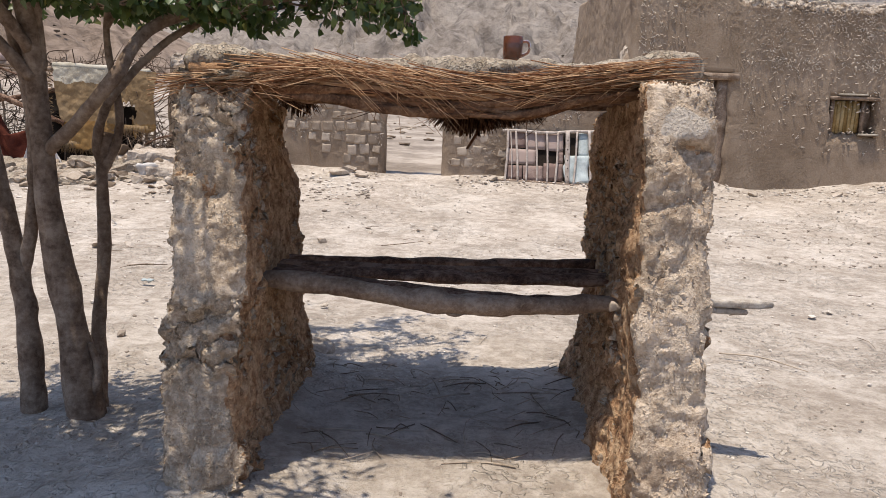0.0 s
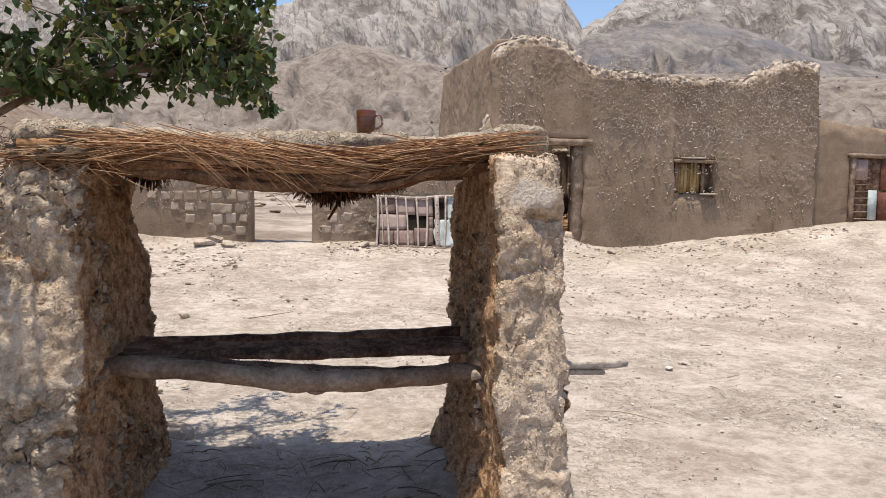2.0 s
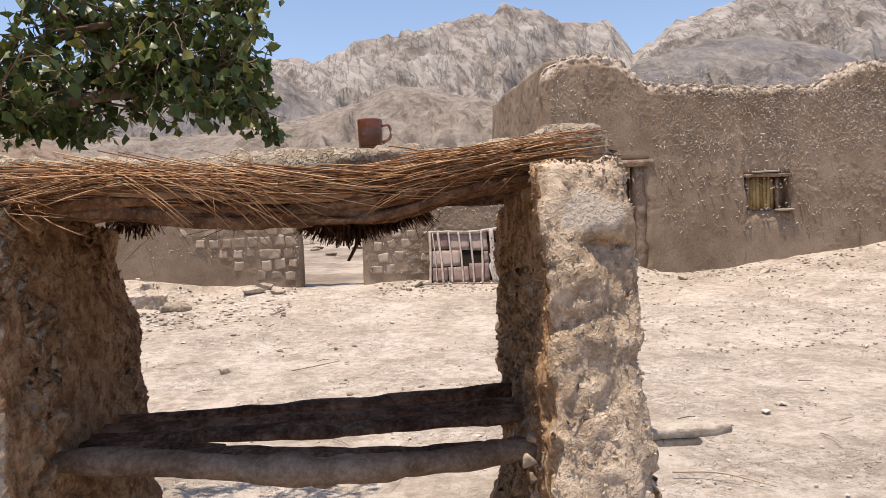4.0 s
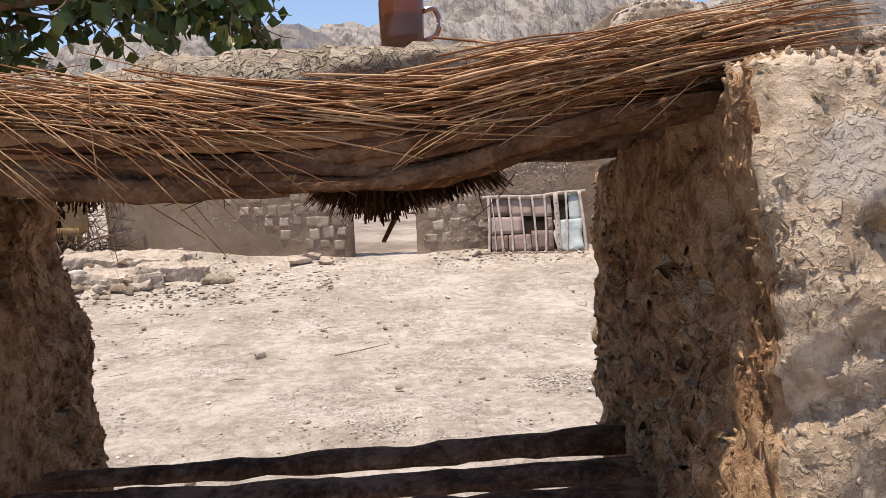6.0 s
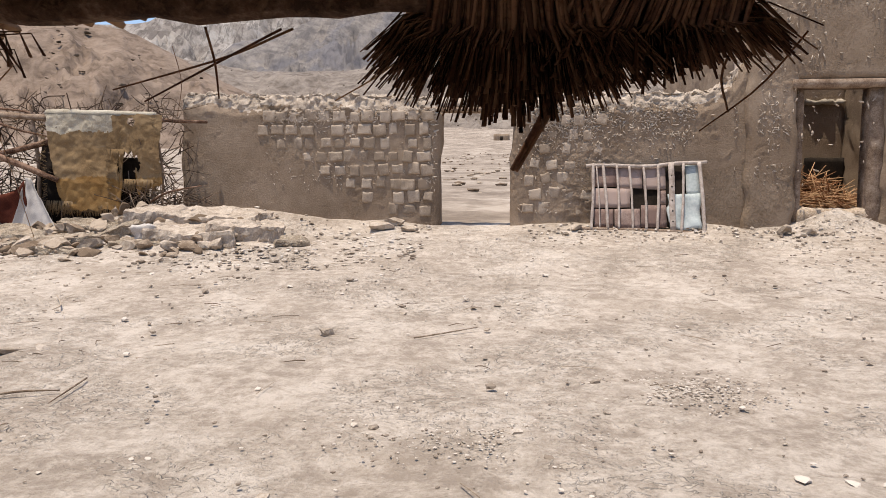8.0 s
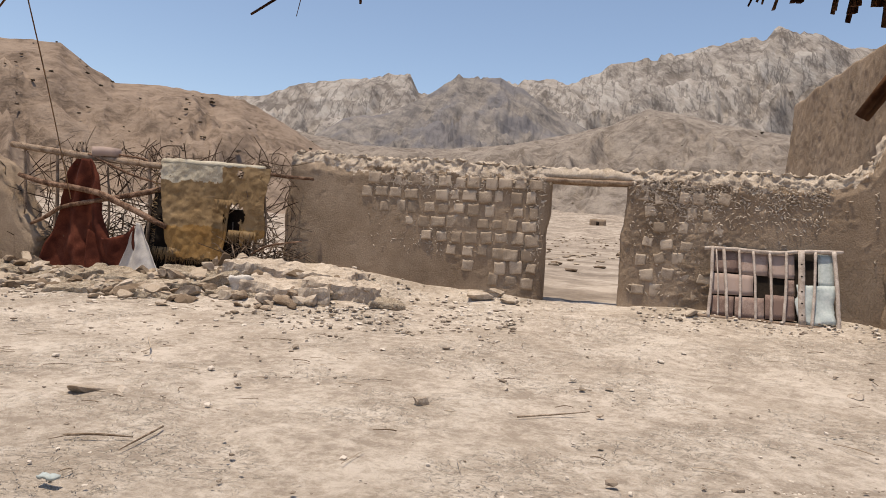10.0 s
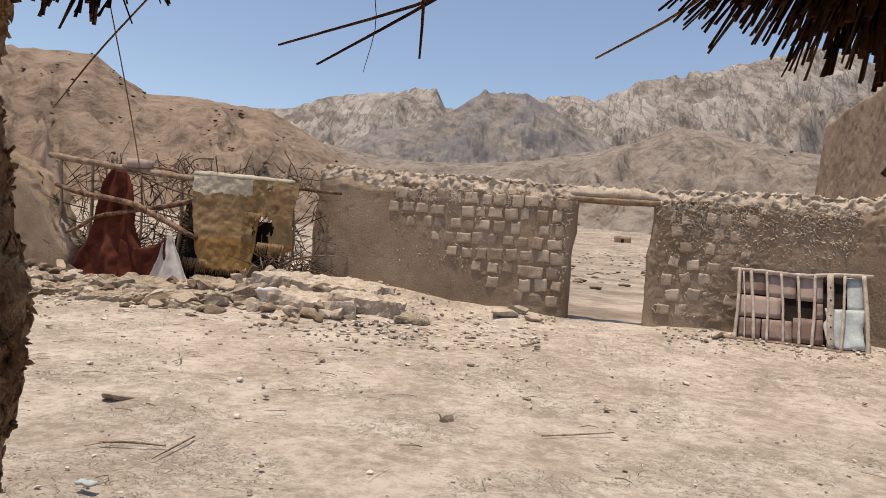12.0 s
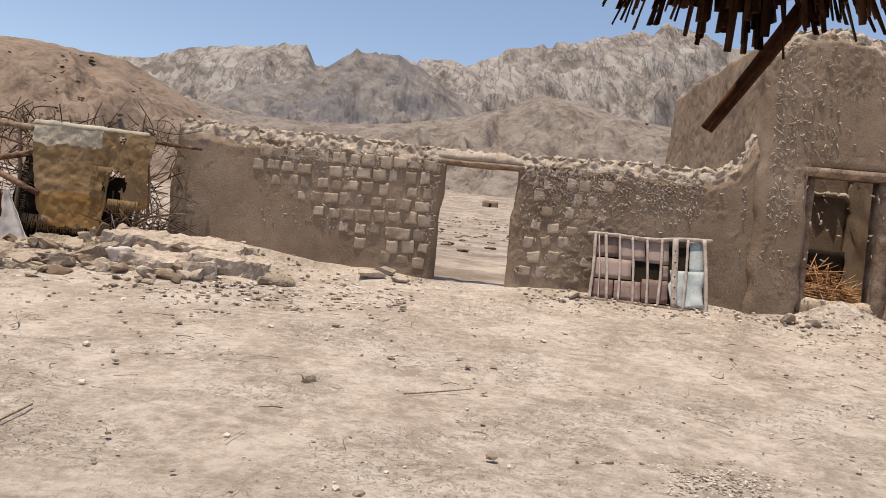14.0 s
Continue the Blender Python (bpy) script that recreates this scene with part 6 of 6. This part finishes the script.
def red_tail(u, w):
    x = -8.55 + u * 0.90
    top = 1.22 - 0.14 * np.sin(u * 3.14) + 0.12 * u * u
    z = 0.42 + (top - 0.42) * w
    y = FY - 0.34 - 0.06 * np.sin(u * 11 + w * 3)
    return np.c_[x, y, z] + wobble(np.c_[x, y, z], 0.3, 0.03, 6)


def white_shape(u, w):
    half = 0.42 * (1 - w) + 0.02
    x = -7.54 + (u - 0.5) * 2 * half - 0.10 * w
    z = 0.42 + 0.96 * w
    y = FY - 0.42 + 0.08 * w + 0.05 * np.sin(u * 9)
    return np.c_[x, y, z] + wobble(np.c_[x, y, z], 0.3, 0.02, 7)


cloth = thing("red_cloth", (-8.6, FY - 0.2, 0.7), "faded dark red cloth draped over the fence poles", "cloth")
part("drape", sheet(46, 40, red_shape), CLOTH_RED, cloth)
part("tail", sheet(40, 16, red_tail), CLOTH_RED, cloth)
single("white_cloth", sheet(26, 26, white_shape), CLOTH_WHITE, (-7.66, FY - 0.4, 0.58), "dirty white cloth pitched like a small tent", "cloth")


# dark sheet that fills the gap between the white cloth and the mat
def dark_shape(u, w):
    x = -7.95 + u * 0.80 + 0.34 * w * (1 - 0.8 * u)
    z = 0.60 + (1.30 + 0.25 * u) * w
    y = FY + 0.02 + 0.03 * np.sin(u * 12)
    return np.c_[x, y, z] + wobble(np.c_[x, y, z], 0.25, 0.035, 8)


single("dark_sheet", sheet(20, 30, dark_shape), DARKNESS, (-7.3, FY, 0.7), "dark sheet between the white cloth and the mat", "cloth")
# added black sheet: the shade seen through the torn mat is in its colour
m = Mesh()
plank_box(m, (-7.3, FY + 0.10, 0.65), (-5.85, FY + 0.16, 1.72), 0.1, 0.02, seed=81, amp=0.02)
single("dark_sheet", m, DARKNESS, (-6.1, FY + 0.1, 0.8), "black sheet that stands in for shade behind the mat's hole", "cloth")

# woven mat with a torn hole and frayed lower edge, folded over the rail
mat = thing("woven_mat", (-6.55, FY - 0.08, 0.8), "torn woven palm mat, bleached at the top, hung over a rail", "mat")
mm = Mesh()
nx, nz = 90, 80
g = np.random.default_rng(66)
u, w = np.meshgrid(np.linspace(0, 1, nx), np.linspace(0, 1, nz), indexing="ij")
x = -7.40 + 1.92 * u
step = np.clip((u - 0.57) / 0.05, 0, 1)
drop = 1.50 - 0.85 * step * np.clip((0.76 - u) / 0.04, 0, 1) - 0.38 * np.clip((u - 0.74) / 0.04, 0, 1) + 0.06 * fbm(np.c_[u.ravel() * 14, 0 * u.ravel(), 0 * u.ravel()], 3, 3).reshape(u.shape)
z = 2.40 - 0.05 * u - drop * (1 - w)
x = x + 0.24 * (1 - w) ** 1.5 * (1 - u)
y = FY - 0.14 - 0.03 * np.sin(u * 6 + w * 3) - 0.06 * (1 - w)
hole = (((u - 0.755) / 0.035) ** 2 + ((z - 2.25) / 0.07) ** 2 < 1) | (((u - 0.69) / 0.10) ** 2 + ((z - 1.62) / 0.17) ** 2 < 1 + 0.4 * np.sin(u * 90))
p = np.c_[x.ravel(), y.ravel(), z.ravel()] + wobble(np.c_[x.ravel(), y.ravel(), z.ravel()], 0.10, 0.014, 5) + wobble(np.c_[x.ravel(), y.ravel(), z.ravel()], 0.45, 0.025, 6, 1)
i = np.arange(nx * nz).reshape(nx, nz)
keep = ~(hole[:-1, :-1] | hole[1:, 1:])
quads = np.stack([i[:-1, :-1], i[1:, :-1], i[1:, 1:], i[:-1, 1:]], -1)[keep]
mm.add(np.concatenate([p, p + (0, 0.015, 0)]), quads.tolist() + (quads[:, ::-1] + nx * nz).tolist())
weave = part("weave", mm, MAT, mat)
weave.data.materials.append(MAT_PALE)
weave.data.materials.append(MAT_RUST)
for poly in weave.data.polygons:
    c = poly.center + Vector(ORIGIN[weave.name])
    h = c.z + 0.05 * noise.noise(c * 4) + 0.03 * noise.noise(c * 17)
    if h > 2.10 and c.x < -6.3:
        poly.material_index = 1
    elif h < 1.38:
        poly.material_index = 2
mm = Mesh()
tube(mm, [(-7.44, FY - 0.06, 2.42), (-6.5, FY - 0.04, 2.40), (-5.62, FY - 0.05, 2.37)], [0.07, 0.06, 0.055], 10, 30, 0.15, 4)
part("folded_edge", mm, MAT_PALE, mat, "bleached folded upper edge")
mm = Mesh()
for k in range(420):
    uu = g.uniform(0, 1)
    d = 1.50 if uu < 0.58 else (0.65 if uu < 0.74 else 1.12)
    zz = 2.42 - 0.05 * uu - d
    xx = -7.42 + 1.80 * uu
    tube(mm, [(xx, FY - 0.20, zz + 0.1), (xx + g.normal() * 0.03, FY - 0.22, zz - g.uniform(0.02, 0.14))], [0.004, 0.002], 4)
for k in range(200):
    side = k % 3
    xx = (-7.42, -6.40, -5.62)[side] + g.normal() * 0.01
    zz = g.uniform(1.0, 2.3) if side != 1 else g.uniform(0.95, 1.75)
    tube(mm, [(xx, FY - 0.18, zz), (xx + (-1, 1, 1)[side] * g.uniform(0.02, 0.11), FY - 0.2, zz + g.normal() * 0.04)], [0.004, 0.002], 4)
tagged(part("fraying", mm, MAT, mat, "frayed palm fibres"), kind="stuff")
# big grey stones stacked at the mat's foot
g = np.random.default_rng(68)
for x, y, z, s in ((-6.15, 14.15, 0.86, 0.17), (-6.0, 14.1, 0.98, 0.13), (-6.35, 14.1, 0.76, 0.14), (-5.75, 14.3, 0.92, 0.22), (-5.45, 14.35, 0.92, 0.20), (-5.15, 14.4, 0.9, 0.16), (-5.95, 14.35, 0.8, 0.2), (-4.95, 14.5, 0.86, 0.12), (-9.6, 14.1, 0.75, 0.2), (-9.3, 14.0, 0.72, 0.16)):
    ob = new("stone", STONES[int(s * 100) % 10])
    ob.matrix_world = Matrix.LocRotScale((x, y, z - 0.08), Euler((g.uniform(0, 6), g.uniform(0, 6), g.uniform(0, 6))), (s, s, s * 0.9))
    tagged(ob, "grey stone stacked at the fence's foot", "stone", "stones at the fence")

# ---- old gate leaning on the wall ----
gate = thing("old_gate", (2.1, 14.85, 0.6), "old gate of peeled sticks, boards and tin against the wall", "gate")


def lean(x, z):
    return (x, 14.74 + 0.30 * (z - 0.58), z)


for k, (line, r, label) in enumerate((
    ([lean(1.18, 1.57), lean(1.6, 1.575), lean(2.1, 1.555), lean(2.5, 1.60), lean(3.02, 1.625)], [0.030, 0.032, 0.028], "crooked upper rail"),
    ([lean(0.98, 0.60), lean(1.5, 0.585), lean(2.2, 0.575), lean(2.55, 0.56), lean(3.05, 0.52)], [0.035, 0.035, 0.030], "dark lower rail"),
)):
    line = [(a, b - 0.03, c) for a, b, c in line]
    pole("rail", line, r, gate, STICK_WHITE if k == 0 else WOOD, label, 0.2, 10)
for x, dx, lo, hi, r in ((1.27, -0.02, 0.58, 1.60, 0.026), (1.36, 0.02, 0.62, 1.56, 0.012), (1.47, 0.03, 0.58, 1.57, 0.024), (1.66, 0.01, 0.60, 1.57, 0.019), (1.86, 0.02, 0.58, 1.56, 0.020), (2.07, 0.01, 0.58, 1.55, 0.021), (2.26, -0.02, 0.57, 1.57, 0.022), (2.63, -0.03, 0.56, 1.60, 0.022), (2.92, 0.02, 0.52, 1.62, 0.030)):
    a, b = lean(x + dx, lo), lean(x - dx, hi)
    mid = ((a[0] + b[0]) / 2 + 0.012, (a[1] + b[1]) / 2 - 0.005, (a[2] + b[2]) / 2)
    pole("stick", [(q[0], q[1] - 0.045, q[2]) for q in (a, mid, b)], [r, r * 0.9, r], gate, STICK_WHITE, "", 0.2, 8)


def slab(name, x0, x1, z0, z1, off, mat, label="", thick=0.02, amp=0.006, res=0.08):
    mm = Mesh()
    p, f = soft_box((x1 - x0, thick, z1 - z0), res, 0.006)
    p = p + wobble(p + x0, 0.2, amp, int(x0 * 50) % 97)
    zz = p[:, 2] + (z0 + z1) / 2
    q = np.c_[p[:, 0] + (x0 + x1) / 2, p[:, 1] + 14.74 + 0.30 * (zz - 0.58) + off, zz]
    return part(name, mm.add(q, f), mat, gate, label)


for x0, x1, z0, z1 in ((1.30, 1.66, 1.24, 1.56), (1.67, 2.05, 1.22, 1.55), (2.06, 2.40, 1.20, 1.56), (1.30, 1.86, 0.92, 1.22), (1.30, 1.60, 0.62, 0.90), (1.61, 2.00, 0.60, 0.905), (2.01, 2.40, 0.62, 0.96), (2.27, 2.40, 0.97, 1.19)):
    slab("board", x0, x1, z0, z1, 0.02, BOARD)
# black sheet added so that the gaps between the boards look shaded
slab("backing", 1.28, 2.92, 0.60, 1.57, 0.06, DARKNESS, "black sheet that stands in for shade between the boards", 0.015)
slab("tin_sheet", 2.42, 2.90, 0.60, 1.14, 0.0, TIN, "bulging pale blue tin sheet", 0.05, 0.03, 0.05)
slab("tin_sheet", 2.70, 2.91, 1.12, 1.58, 0.02, TIN, "upper pale tin sheet")
strap = slab("wide_board", 2.43, 2.52, 0.58, 1.61, -0.05, STICK_WHITE, "wide whitish board with nail holes", 0.025, 0.004)
# black studs imitate the shade inside nail holes
for z in (0.72, 0.88, 1.04, 1.25, 1.42):
    mm = Mesh(); tube(mm, [(2.475, 14.74 + 0.30 * (z - 0.58) - 0.068, z), (2.475, 14.74 + 0.30 * (z - 0.58) - 0.05, z)], [0.012, 0.012], 8); part("nail_hole", mm, DARKNESS, strap)

# ---- far hut beyond the doorway ----
hz = float(ground_z(-8, 335))
m = Mesh(); plank_box(m, (-12.5, 333, hz - 1), (-5.5, 339, hz + 3.2), 1.0, 0.1, seed=91, amp=0.1)
hut = single("distant_hut", m, MUD_FAR, (-9, 336, hz), "small square mud hut far off on the plain", "hut")
# no opening here: a black panel on the face imitates the dim inside
m = Mesh(); plank_box(m, (-9.6, 332.9, hz + 0.2), (-8.4, 333.05, hz + 2.2), 1.0, 0.02, seed=92, amp=0.01); part("doorway", m, DARKNESS, hut, "flat black panel that stands in for a shaded doorway")
m = Mesh()
g = np.random.default_rng(71)
for k in range(640):
    a = g.uniform(-1.0, 0.7) if k < 420 else g.uniform(-0.12, 0.06)
    d = g.uniform(28, 330)
    x, y = math.sin(a) * d, math.cos(a) * d
    p, f = base[k % 6]
    s = g.uniform(0.12, 0.5) * (0.6 + d / 300)
    m.add(p * (s, s, s * 0.55) + wobble(p + k, 0.6, 0.1 * s, k) + (x, y, float(ground_z(x, y)) + 0.1 * s), f)
single("desert_scrub", m, TWIG, (0, 100, 2), "low dry scrub and boulders on the plain", "scrub", kind="stuff", smooth=False)

# dark shrubs and boulders on the slopes
for slope, count, seed in ((hillside, 900, 81), (foothills, 700, 82)):
    g = np.random.default_rng(seed)
    m = Mesh()
    n = len(slope.data.vertices)
    for k in range(count):
        c = np.array(slope.data.vertices[int(g.integers(n))].co)
        if c[1] < 60:
            continue
        s = g.uniform(0.4, 1.5) * (1.0 if g.uniform() < 0.9 else 1.8)
        p, f = base[k % 6]
        m.add(p * (s, s, s * 0.8) + c + g.normal(size=3) * (4, 4, 0) + (0, 0, 0.1), f)
    single("slope_scrub", m, SCRUB, (0, 300, 20), "dark shrubs and boulders scattered on the slope", "scrub", kind="stuff", smooth=False)

# ---- adobe bricks laid bare in the yard wall ----
BRICKS = []
for k in range(5):
    p, f = soft_box((0.195, 0.06, 0.185), 0.03, 0.018)
    p = p * np.c_[1 + 0.1 * vnoise(p * 8 + k * 5, 1), np.ones(len(p)), 1 + 0.1 * vnoise(p * 8 + k * 5, 2)] + wobble(p + k, 0.12, 0.010, 140 + k)
    me = Mesh().add(p, f).data("brick")
    me.materials.append(BRICK)
    BRICKS.append(me)
g = np.random.default_rng(73)
for row in range(8):
    z = 0.86 + 0.218 * row
    for col in range(16):
        x = -4.35 + 0.245 * col + (0.13 if row % 2 else 0) * 0.6 + g.normal() * 0.012
        if x > -1.28 or z > 2.52:
            continue
        if x < -4.15 + max(0.0, 2.05 - z) * 1.75:
            continue
        if g.uniform() < 0.07:
            continue
        proud = g.uniform(-0.026, -0.006)
        piece("brick", BRICKS[g.integers(5)], Matrix.LocRotScale((x, WALL_Y - 0.005 - proud, z + g.normal() * 0.012), Euler((g.normal() * 0.04, g.normal() * 0.06, g.normal() * 0.05)), (g.uniform(0.72, 1.18), 1, g.uniform(0.78, 1.16))), wall_yard)
for row in range(7):
    z = 0.90 + 0.235 * row
    for col in range(7):
        x = 0.28 + 0.275 * col + (0.12 if row % 2 else 0) + g.normal() * 0.02
        if x > 1.75 - 0.05 * row or (z < 1.5 and x > 1.45) or g.uniform() < 0.14:
            continue
        proud = g.uniform(-0.030, -0.010)
        piece("brick", BRICKS[g.integers(5)], Matrix.LocRotScale((x, WALL_Y - 0.005 - proud, z + g.normal() * 0.02), Euler((g.normal() * 0.05, g.normal() * 0.10, g.normal() * 0.06)), (g.uniform(0.75, 1.1), 1, g.uniform(0.8, 1.1))), wall_yard)
